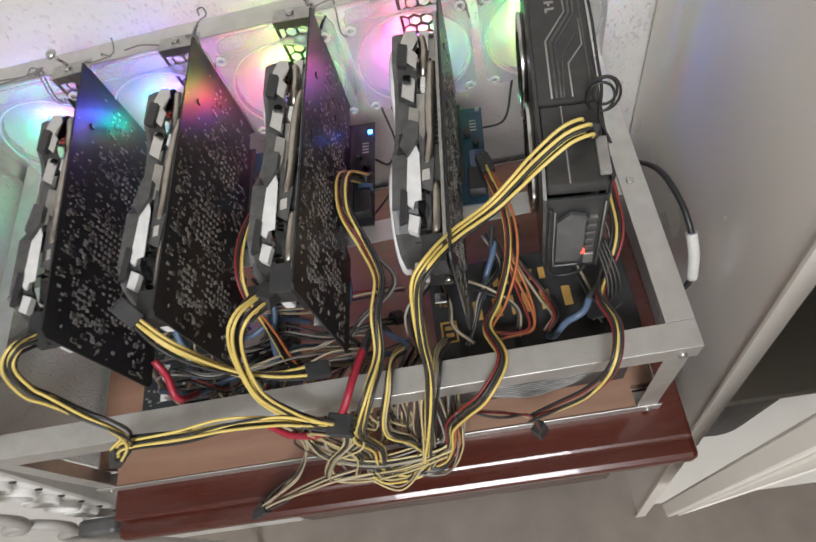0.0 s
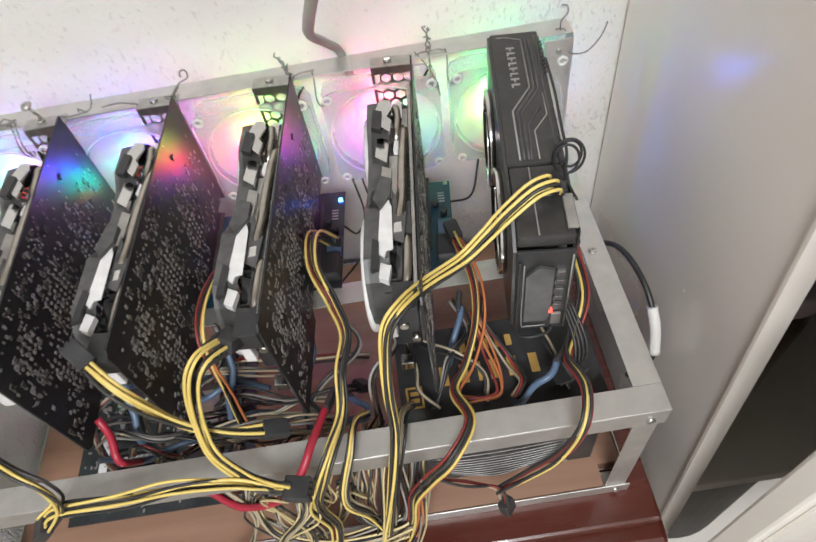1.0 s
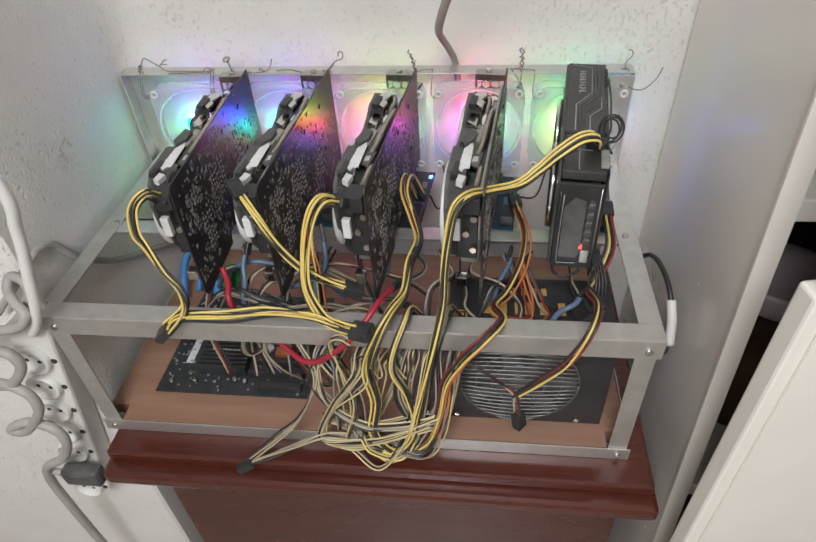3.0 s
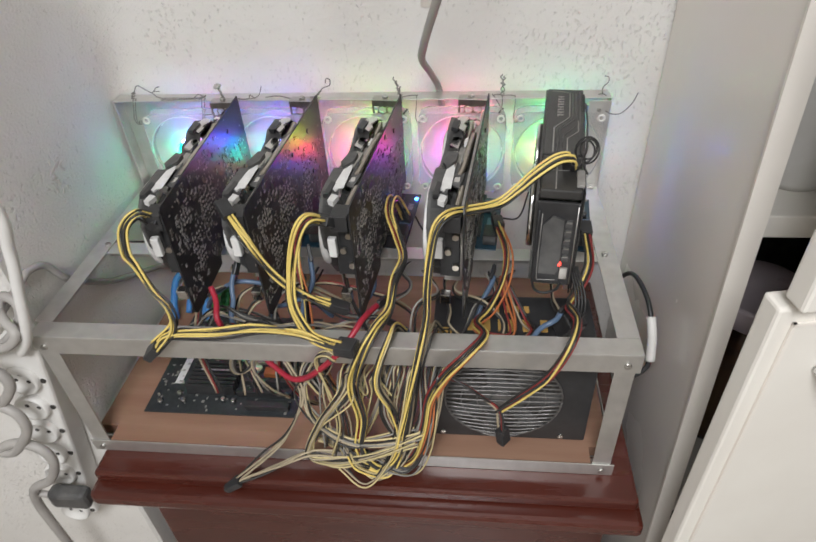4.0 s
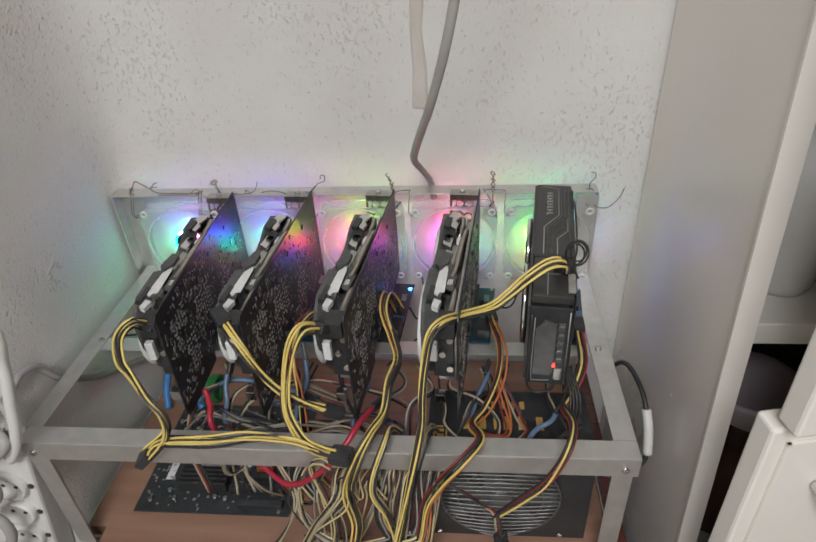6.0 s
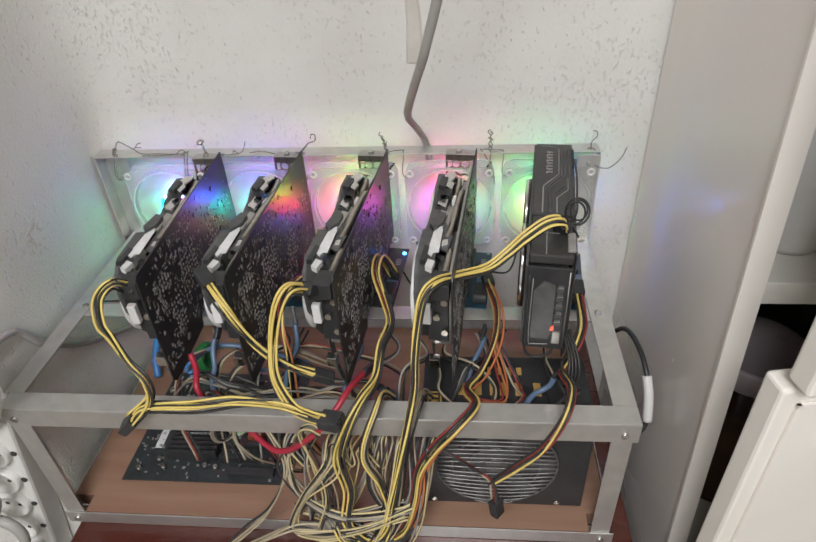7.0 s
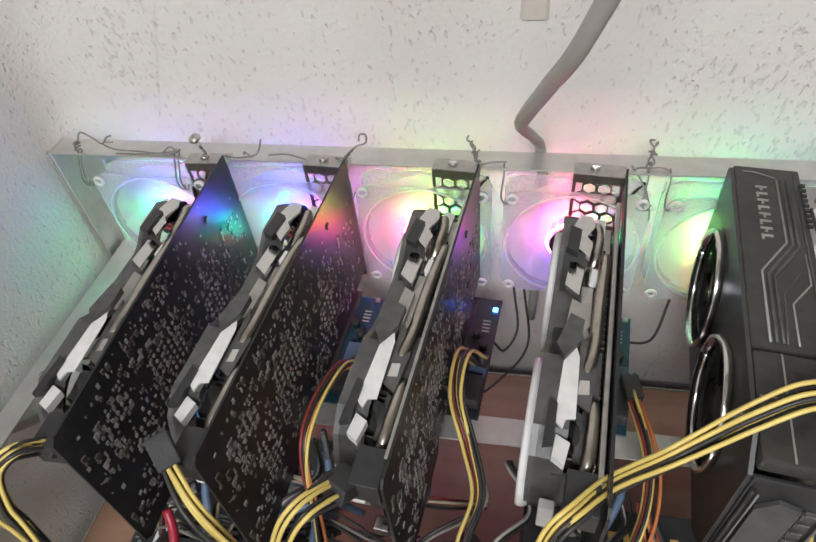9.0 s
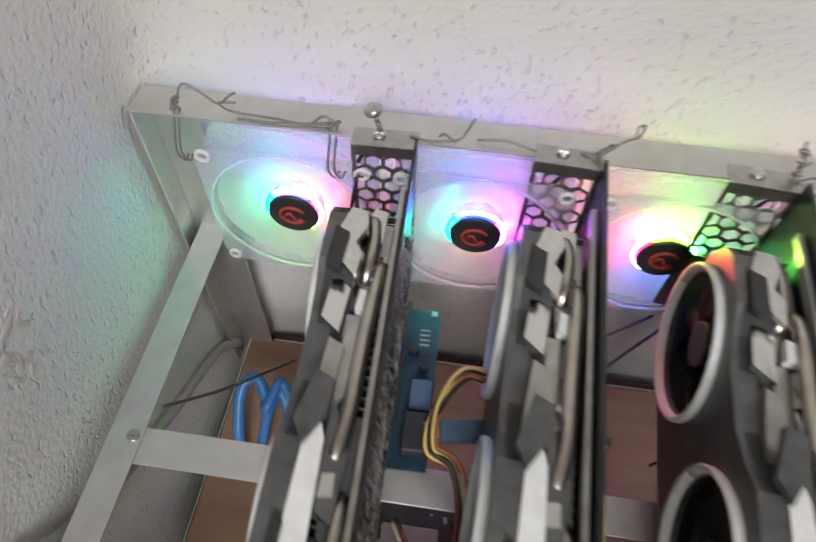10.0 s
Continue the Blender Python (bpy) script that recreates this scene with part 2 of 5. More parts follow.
def box(bm, lo, hi, bevel=0.0, m=None):
    lo, hi = Vector(lo), Vector(hi)
    mt = Matrix.Translation((lo + hi) / 2) @ Matrix.Diagonal((*(hi - lo), 1))
    vs = bmesh.ops.create_cube(bm, size=1, matrix=mt)["verts"]
    if bevel:
        es = list({e for v in vs for e in v.link_edges})
        r = bmesh.ops.bevel(bm, geom=es, offset=bevel, segments=2, affect="EDGES", profile=0.5)
        vs = list({v for f in r["faces"] for v in f.verts} | {v for v in vs if v.is_valid})
    if m is not None:
        bmesh.ops.transform(bm, matrix=m, verts=[v for v in vs if v.is_valid])
    return bm


def bx(lo, hi, bevel=0.0, m=None):
    return box(bmesh.new(), lo, hi, bevel, m)


def cyl(bm, c, r, h, axis="z", n=24, r2=None, bevel=0.0):
    turn = {"z": Matrix(), "x": Matrix.Rotation(radians(90), 4, "Y"), "y": Matrix.Rotation(radians(90), 4, "X")}[axis]
    vs = bmesh.ops.create_cone(bm, cap_ends=True, segments=n, radius1=r, radius2=r if r2 is None else r2, depth=h, matrix=Matrix.Translation(c) @ turn)["verts"]
    if bevel:
        es = [e for e in {e for v in vs for e in v.link_edges} if e.calc_face_angle(0) > 1]
        bmesh.ops.bevel(bm, geom=es, offset=bevel, segments=2, affect="EDGES", profile=0.5)
    for f in bm.faces:
        if len(f.verts) == 4:
            f.smooth = True
    return bm


def smooth_path(pts, per=8):
    pts = [Vector(p) for p in pts]
    ext = [2 * pts[0] - pts[1]] + pts + [2 * pts[-1] - pts[-2]]
    out = []
    for i in range(1, len(ext) - 2):
        p0, p1, p2, p3 = ext[i - 1 : i + 3]
        for k in range(per):
            t = k / per
            out.append(0.5 * ((2 * p1) + (p2 - p0) * t + (2 * p0 - 5 * p1 + 4 * p2 - p3) * t * t + (3 * p1 - p0 - 3 * p2 + p3) * t**3))
    out.append(pts[-1])
    return out


def frames_along(pts):
    """Side and up vectors carried along a path without twist."""
    res, side = [], None
    for i, p in enumerate(pts):
        d = (pts[min(i + 1, len(pts) - 1)] - pts[max(i - 1, 0)]).normalized()
        if side is None:
            side = d.cross(Vector((0.1, 0.2, 1))).normalized()
        side = (side - d * side.dot(d)).normalized()
        res.append((side, d.cross(side)))
    return res


def tube(bm, pts, r, n=6, flat=1.0):
    fr = frames_along(pts)
    rings = []
    for i, (p, (s, u)) in enumerate(zip(pts, fr)):
        rr = r(i / (len(pts) - 1)) if callable(r) else r
        rings.append([bm.verts.new(p + s * (rr * math.cos(a)) + u * (rr * flat * math.sin(a))) for a in (2 * math.pi * k / n for k in range(n))])
    for a, b in zip(rings, rings[1:]):
        for k in range(n):
            f = bm.faces.new((a[k], a[(k + 1) % n], b[(k + 1) % n], b[k]))
            f.smooth = True
    bm.faces.new(list(reversed(rings[0])))
    bm.faces.new(rings[-1])
    return bm


def prism(bm, outline, x0, x1, holes=(), n=28):
    """Plate in the y-z plane from x0 to x1 with an outline and round holes (y, z, r)."""
    loops = [[bm.verts.new((x0, y, z)) for y, z in outline]]
    for cy, cz, r in holes:
        loops.append([bm.verts.new((x0, cy + r * math.cos(2 * math.pi * k / n), cz + r * math.sin(2 * math.pi * k / n))) for k in range(n)])
    es = [bm.edges.new((lp[i], lp[(i + 1) % len(lp)])) for lp in loops for i in range(len(lp))]
    fs = [g for g in bmesh.ops.triangle_fill(bm, edges=es, use_beauty=True)["geom"] if isinstance(g, bmesh.types.BMFace)]
    ex = bmesh.ops.extrude_face_region(bm, geom=fs)["geom"]
    bmesh.ops.translate(bm, verts=[g for g in ex if isinstance(g, bmesh.types.BMVert)], vec=(x1 - x0, 0, 0))
    bmesh.ops.recalc_face_normals(bm, faces=bm.faces)
    return bm


def many_boxes(specs):
    """One bmesh of many small boxes (centre, size)."""
    bm = bmesh.new()
    for (cx, cy, cz), (sx, sy, sz) in specs:
        v = [bm.verts.new((cx + sx * i / 2, cy + sy * j / 2, cz + sz * k / 2)) for i in (-1, 1) for j in (-1, 1) for k in (-1, 1)]
        for q in ((0, 1, 3, 2), (4, 6, 7, 5), (0, 4, 5, 1), (2, 3, 7, 6), (0, 2, 6, 4), (1, 5, 7, 3)):
            bm.faces.new([v[i] for i in q])
    return bm


def honeycomb(bm, x0, x1, z0, z1, y, th, pitch, wall):
    """Punched hexagon grille in the x-z plane."""
    R = pitch / math.sqrt(3)
    row = 0
    z = z0 + R
    while z < z1 - R * 0.5:
        x = x0 + pitch / 2 + (pitch / 2 if row % 2 else 0)
        while x < x1 - pitch * 0.4:
            o, i2, ob2, ib2 = [], [], [], []
            for k in range(6):
                a = radians(30 + 60 * k)
                for lst, rad, yy in ((o, R, y), (i2, R - wall, y), (ob2, R, y + th), (ib2, R - wall, y + th)):
                    lst.append(bm.verts.new((x + rad * math.cos(a), yy, z + rad * math.sin(a))))
            for k in range(6):
                j = (k + 1) % 6
                bm.faces.new((o[k], o[j], i2[j], i2[k]))
                bm.faces.new((ob2[j], ob2[k], ib2[k], ib2[j]))
                bm.faces.new((i2[k], i2[j], ib2[j], ib2[k]))
            x += pitch
        z += 1.5 * R
        row += 1
    return bm


def screw(name, at, axis, parent, r=0.004):
    bm = cyl(bmesh.new(), (0, 0, 0), r, 0.0024, axis, 14, bevel=0.0006)
    s = {"z": (0, 0, 0.0012), "y": (0, -0.0012, 0)}[axis]
    d = Vector(s) * 1.1
    if axis == "z":
        box(bm, (-r * 0.6, -r * 0.14, d.z - 0.0003), (r * 0.6, r * 0.14, d.z + 0.0003))
        box(bm, (-r * 0.14, -r * 0.6, d.z - 0.0003), (r * 0.14, r * 0.6, d.z + 0.0003))
    else:
        box(bm, (-r * 0.6, d.y - 0.0003, -r * 0.14), (r * 0.6, d.y + 0.0003, r * 0.14))
    ob = part(name, bm, "steel", parent)
    ob.location = at
    return ob


def shared(name, mesh, parent, m):
    """A piece of its own on shared mesh data."""
    ob = new(name, mesh)
    ob.parent = parent
    ob.matrix_basis = m
    return ob


def mesh_of(name, bm, material):
    me = bpy.data.meshes.new(name)
    bm.normal_update()
    bm.to_mesh(me)
    bm.free()
    me.materials.append(M[material])
    return me

# ---- the room ----
def slab(name, lo, hi, material, label, category="wall"):
    return tagged(part(name, bx(lo, hi), material), label, category, kind="structure")


WALL_Y, LEFT_X, CAB_X = 0.383, -0.019, 0.741
slab("floor", (-1.6, -2.6, -0.1), (2.4, 0.5, 0.0), "floor", "plain beige room floor", "floor")
slab("ceiling", (-1.6, -2.6, 2.5), (2.4, 0.5, 2.6), "ceiling", "plain white painted ceiling", "ceiling")
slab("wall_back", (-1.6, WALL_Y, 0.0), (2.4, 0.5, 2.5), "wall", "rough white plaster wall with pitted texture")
pb = bmesh.new()
plan = [(-1.6, 0.03), (LEFT_X - 0.004, 0.03), (LEFT_X, 0.034), (LEFT_X, 0.25), (-0.0188, 0.3), (-0.0183, 0.335), (-0.0165, 0.3605), (-0.01, 0.3695), (0.003, 0.3745), (0.022, 0.3785), (0.045, 0.3812), (0.075, WALL_Y - 0.0006), (0.075, WALL_Y + 0.03), (-1.6, WALL_Y + 0.03)]
# above the rig the corner is filled out to a wide cove
wide = plan[:3] + [(LEFT_X, 0.19), (-0.0175, 0.25), (-0.012, 0.295), (0.0, 0.331), (0.018, 0.355), (0.042, 0.37), (0.075, 0.3785), (0.105, 0.3815), (0.14, WALL_Y - 0.0004), (0.14, WALL_Y + 0.03)] + plan[13:]
rings = [[pb.verts.new((x, y, z)) for x, y in outline] for outline, z in ((plan, 0.0), (plan, 1.12), (wide, 1.3), (wide, 2.5))]
for low, high in zip(rings, rings[1:]):
    for i in range(len(plan)):
        j = (i + 1) % len(plan)
        if i not in (11, 12):  # buried in the back wall
            pb.faces.new((low[i], low[j], high[j], high[i])).smooth = 3 <= i <= 10
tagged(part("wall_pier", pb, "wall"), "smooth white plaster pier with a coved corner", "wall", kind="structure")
sm = bmesh.new()
rng = random.Random(12)
for ring, (r0, r1, n) in enumerate(((0.012, 0.006, 14), (0.02, 0.004, 9))):
    for k in range(n):
        a = 6.283 * k / n * 0.8 + ring
        c = Vector((LEFT_X + 0.0002, 0.181 + r0 * 0.8 * math.cos(a) + rng.uniform(-0.003, 0.003), 1.103 + r0 * math.sin(a) + rng.uniform(-0.003, 0.003)))
        m = Matrix.Translation(c) @ Matrix.Rotation(rng.uniform(0, 3), 4, "X") @ Matrix.Diagonal((0.0006, r1 * rng.uniform(0.5, 1.2), r1 * rng.uniform(0.2, 0.5), 1))
        bmesh.ops.create_icosphere(sm, subdivisions=2, radius=1, matrix=m)
tagged(part("trim_plaster_scar", sm, "brown_plaster"), "small brownish scar in the pier's plaster", "trim", kind="structure")
slab("wall_west", (-1.7, -2.6, 0.0), (-1.6, 0.5, 2.5), "wall_side", "plain white plaster wall")
slab("wall_east", (2.4, -2.6, 0.0), (2.5, 0.5, 2.5), "wall_side", "plain white plaster wall")
slab("wall_south", (-1.7, -2.7, 0.0), (2.5, -2.6, 2.5), "wall_side", "plain white plaster wall")

cl = thing("ceiling_lamp", "round white ceiling lamp with milky cover", "lamp", pose(0.36, -1.35, 2.5))
part("base", cyl(bmesh.new(), (0, 0, -0.02), 0.42, 0.04, "z", 48), "plastic_white", cl)

# vertical brownish strip on the plaster, with ragged edges
g = bmesh.new()
rng = random.Random(3)
zs = [1.235 + 0.05 * i for i in range(19)]
L = [(0.424 + rng.uniform(-0.004, 0.004), z) for z in zs]
R = [(0.442 + rng.uniform(-0.004, 0.004), z) for z in zs]
vl = [[g.verts.new((x, y, z)) for x, z in side] for side, y in ((L, WALL_Y), (R, WALL_Y))]
vf = [[g.verts.new((x + d, WALL_Y - 0.0025, z)) for x, z in side] for side, d in ((L, 0.003), (R, -0.003))]
for i in range(len(zs) - 1):
    for a, b in ((vl[0], vf[0]), (vf[0], vf[1]), (vf[1], vl[1])):
        g.faces.new((a[i], b[i], b[i + 1], a[i + 1]))
tagged(part("trim_plaster_strip", g, "brown_plaster"), "brownish vertical strip on the plaster", "trim", kind="structure")

# ---- table under the rig ----
tb = thing("wooden_chest", "red-brown varnished wooden chest under the rig", "chest", pose(0, 0, 0))
T0 = 0.787
part("top", bx((0.012, -0.035, T0 - 0.018), (0.697, 0.375, T0), 0.004), "mahogany", tb)
part("edge_moulding", bx((0.007, -0.055, T0 - 0.045), (0.703, 0.375, T0 - 0.019), 0.007), "mahogany", tb)
part("body", bx((0.02, 0.02, 0.06), (0.69, 0.372, T0 - 0.0455), 0.003), "mahogany", tb)
for x in (0.03, 0.64):
    for y in (0.03, 0.32):
        part("foot", bx((x, y, 0.0), (x + 0.03, y + 0.03, 0.0595), 0.003), "mahogany", tb)

# ---- tall cabinet beside the rig ----
cab = thing("storage_cabinet", "grey-beige laminate cabinet with open shelves", "cabinet", pose(0, 0, 0))
front = lambda z: 0.012 + 0.085 * (z - 0.8)
side = [(front(0.0), 0.0), (WALL_Y - 0.0055, 0.0), (WALL_Y - 0.0055, 2.1), (front(2.1), 2.1)]
part("side_panel", prism(bmesh.new(), side, CAB_X, CAB_X + 0.018), "cabinet", cab)
edge = [(front(0.0) - 0.004, 0.0), (front(0.0) - 0.0003, 0.0), (front(2.1) - 0.0003, 2.1), (front(2.1) - 0.004, 2.1)]
part("front_edge", prism(bmesh.new(), edge, CAB_X - 0.004, CAB_X + 0.0165), "cab_edge", cab, "cream edge strip")
part("right_panel", prism(bmesh.new(), side, 1.32, 1.338), "cabinet", cab)
part("back_panel", bx((CAB_X + 0.0185, WALL_Y - 0.0145, 0.0), (1.3195, WALL_Y - 0.006, 2.1)), "cavity", cab)
for z in (0.09, 0.705, 1.118, 1.5, 2.08):
    part("shelf", bx((CAB_X + 0.0185, front(z) + 0.003, z), (1.3195, WALL_Y - 0.015, z + 0.024), 0.0015), "door", cab)


def cab_door(z0, z1, label, swing, w, hinge_y):
    d = thing("cabinet_door", label, "door", pose(1.32, hinge_y, z0, 0, 0, swing), "cabinet doors")
    h = z1 - z0
    part("panel", bx((-w, -0.022, 0), (0, 0, h), 0.003), "door", d)
    fr = bmesh.new()
    t = 0.014
    for lo, hi in (((-w + t, -0.025, t), (-w + t + 0.003, -0.0225, h - t)), ((-0.017, -0.025, t), (-0.014, -0.0225, h - t)), ((-w + t, -0.025, t), (-t, -0.0225, t + 0.003)), ((-w + t, -0.025, h - t - 0.003), (-t, -0.0225, h - t))):
        box(fr, lo, hi)
    part("bead", fr, "cab_edge", d)
    hz = h - 0.07 if z0 < 1 else 0.34
    hd = bmesh.new()
    tube(hd, smooth_path([(-w + 0.055, -0.0225, hz), (-w + 0.058, -0.045, hz - 0.002), (-w + 0.075, -0.05, hz - 0.02), (-w + 0.1, -0.048, hz - 0.045), (-w + 0.108, -0.0225, hz - 0.052)], 6), 0.005, 8)
    part("handle", hd, "chrome", d, "curved chrome handle")
    return d


cab_door(0.42, 1.148, "cream lower cabinet door standing ajar", 10.0, 0.614, 0.037)
cab_door(1.156, 2.05, "cream upper cabinet door standing ajar", 11.0, 0.61, 0.032)

# cabinet contents


def lathe(bm, prof, n=32, at=(0, 0, 0)):
    rings = [[bm.verts.new((at[0] + r * math.cos(2 * math.pi * k / n), at[1] + r * math.sin(2 * math.pi * k / n), at[2] + z)) for k in range(n)] if r > 0 else [bm.verts.new((at[0], at[1], at[2] + z))] for r, z in prof]
    for a, b in zip(rings, rings[1:]):
        for k in range(n):
            j = (k + 1) % n
            vs = [a[k % len(a)], a[j % len(a)], b[j % len(b)], b[k % len(b)]]
            vs = list(dict.fromkeys(vs))
            if len(vs) > 2:
                f = bm.faces.new(vs)
                f.smooth = True
    return bm


jar = thing("glass_jar", "glass jar of brown spices with lilac lid", "jar", pose(0.842, 0.148, 0.7295))
part("glass_body", lathe(bmesh.new(), [(0, 0), (0.051, 0), (0.054, 0.006), (0.054, 0.17), (0.05, 0.19), (0.048, 0.205), (0.0, 0.205)]), "glass", jar)
part("contents", lathe(bmesh.new(), [(0, 0.004), (0.048, 0.004), (0.051, 0.01), (0.051, 0.15), (0.03, 0.158), (0, 0.156)]), "spice", jar)
part("lid", lathe(bmesh.new(), [(0, 0.206), (0.053, 0.206), (0.0565, 0.21), (0.058, 0.236), (0.055, 0.2405), (0.05, 0.2385), (0, 0.2385)]), "bowl", jar, "wide lilac plastic lid")
bowl = thing("dark_bowl", "dark grey plastic bowl at the back of the shelf", "bowl", pose(0.965, 0.27, 0.7295))
part("bowl_body", lathe(bmesh.new(), [(0, 0), (0.06, 0), (0.075, 0.02), (0.092, 0.19), (0.095, 0.2), (0.088, 0.2), (0.07, 0.03), (0, 0.012)], 36), "shroud", bowl)
bot = thing("plastic_bottle", "white plastic bottle with screw cap", "bottle", pose(0.802, 0.11, 1.1425))
part("bottle_body", lathe(bmesh.new(), [(0, 0), (0.027, 0), (0.031, 0.008), (0.031, 0.085), (0.036, 0.105), (0.036, 0.13), (0.024, 0.155), (0.014, 0.165), (0.014, 0.172), (0, 0.172)]), "plastic_white", bot)
part("cap", lathe(bmesh.new(), [(0, 0.1725), (0.017, 0.1725), (0.017, 0.192), (0.012, 0.2), (0, 0.2)]), "plastic_white", bot)
nj = thing("nut_jar", "clear jar full of roasted peanuts", "jar", pose(0.895, 0.12, 1.1425))
part("glass_body", lathe(bmesh.new(), [(0, 0), (0.052, 0), (0.055, 0.006), (0.055, 0.15), (0.045, 0.17), (0.045, 0.18), (0, 0.18)]), "glass", nj)
bm = bmesh.new()
rng = random.Random(5)
for _ in range(260):
    a, r, z = rng.uniform(0, 6.28), 0.047 * math.sqrt(rng.random()), rng.uniform(0.012, 0.14)
    if r < 0.03 and z < 0.125:
        continue
    m = Matrix.Translation((r * math.cos(a), r * math.sin(a), z)) @ Euler((rng.uniform(0, 3), rng.uniform(0, 3), rng.uniform(0, 3))).to_matrix().to_4x4() @ Matrix.Diagonal((0.006, 0.006, 0.009, 1))
    bmesh.ops.create_icosphere(bm, subdivisions=1, radius=1, matrix=m)
for f in bm.faces:
    f.smooth = True
tagged(part("peanuts", bm, "nut", nj, "heap of roasted peanuts"), kind="stuff")
part("lid", lathe(bmesh.new(), [(0, 0.1805), (0.048, 0.1805), (0.05, 0.185), (0.05, 0.195), (0, 0.197)]), "plastic_white", nj)
# added dark body that stands in for the shade in the lower compartment
pot = thing("cooking_pot", "added dark pot shape that blackens the shaded lower compartment", "pot", pose(0.915, 0.2, 0.1145))
part("filler_body", lathe(bmesh.new(), [(0, 0), (0.12, 0), (0.135, 0.015), (0.138, 0.38), (0.142, 0.385), (0.142, 0.395), (0.12, 0.41), (0.0, 0.43)], 40), "void", pot)

# ---- the rig's frame ----
W, D, RZ = 0.67, 0.356, 1.131
rig = thing("rig_frame", "open mining rig frame of aluminium angle bars", "rig frame", pose(0, 0, 0))
TH, B = 0.0016, 0.024


def angle_bar(flanges, label=""):
    """Angle bar: two flat flanges given as boxes, one mesh."""
    bm = bmesh.new()
    for a, b in flanges:
        box(bm, a, b, 0.0004)
    return part("angle_bar", bm, "alu", rig, label)


# upper rectangle
ub_f = angle_bar([((0, 0, 1 - TH), (W, B, 1)), ((0, 0, 1 - 0.027), (W, TH, 1 - TH))])
ub_l = angle_bar([((-0.006, B + 0.0005, 1 - TH), (0.0165, D, 1)), ((-0.006, B + 0.0005, 1 - B), (-0.0044, D, 1 - TH))])
ub_r = angle_bar([((W - B, B + 0.0005, 1 - TH), (W, D, 1)), ((W - TH, B + 0.0005, 1 - B), (W, D, 1 - TH))])
# cross bar under the cards
cb = angle_bar([((0.002, 0.156, 1 - 2 * TH - 0.0002), (W - 0.002, 0.18, 1 - TH - 0.0002)), ((0.002, 0.1785, 1 - B), (W - 0.002, 0.18, 1 - 2 * TH - 0.0002))])
# rear rail above the cards' brackets
rail = angle_bar([((-0.014, 0.3335, RZ - TH), (W, 0.359, RZ)), ((-0.014, 0.3574, RZ - 0.007), (W, 0.359, RZ - TH))])
# rear posts and front posts
angle_bar([((-0.0125, 0.332, 0.792), (-0.0125 + TH, 0.354, RZ - TH)), ((-0.0108, 0.354 - TH, 0.792), (0.022, 0.354, RZ - TH - 0.0004))])
angle_bar([((W + 0.0003, 0.332, 0.792), (W + TH, 0.354, RZ - 0.001)), ((W - 0.028, 0.327, 0.792), (W, 0.3286, RZ - TH))])
pl = angle_bar([((0.003, TH + 0.0004, 0.789), (0.025, 2 * TH, 1 - TH - 0.0003)), ((0.003, 2 * TH, 0.789), (0.0046, 0.024, 1 - TH - 0.0003))])
pr = angle_bar([((W - 0.026, TH + 0.0004, 0.789), (W - 0.0045, 2 * TH, 1 - TH - 0.0003)), ((W - 0.006, 2 * TH, 0.789), (W - 0.0044, 0.024, 1 - TH - 0.0003))])
# lower rectangle
LZ = 0.808
lf = angle_bar([((0, 0, T0 + 0.0006), (W, TH, LZ)), ((0, TH, T0 + 0.0006), (W, 0.022, T0 + 0.0022))])
angle_bar([((-0.002, 0.024, T0 + 0.0006), (-0.0004, D, LZ)), ((-0.0004, 0.0245, T0 + 0.0006), (0.022, D, T0 + 0.0022))])
angle_bar([((W - TH, 0.024, T0 + 0.0006), (W, D, LZ)), ((W - 0.024, 0.0245, T0 + 0.0006), (W - TH, D, T0 + 0.0022))])
angle_bar([((0.0235, D - TH, T0 + 0.0006), (W - 0.025, D, LZ)), ((0.0235, D - 0.024, T0 + 0.0006), (W - 0.025, D - TH, T0 + 0.0022))])
for x in (0.0135, W - 0.0145):
    screw("screw", (x, -0.0012, 0.984), "y", ub_f)
    screw("screw", (x, -0.0012, LZ - 0.011), "y", lf)
screw("screw", (0.011, 0.172, 1.0012), "z", ub_l)
screw("screw", (W - 0.014, 0.168, 1.0012), "z", ub_r)
screw("screw", (W - 0.014, 0.3258, 1.117), "y", rail, 0.003)

base = thing("base_board", "reddish plywood base board in the rig", "board", pose(0, 0, 0))
part("board", box(bx((0.0005, 0.0255, T0 + 0.003), (W - 0.003, D - 0.003, T0 + 0.021)), (0.0265, 0.0025, T0 + 0.003), (W - 0.0275, 0.0256, T0 + 0.0209)), "ply", base)
BZ = T0 + 0.0212

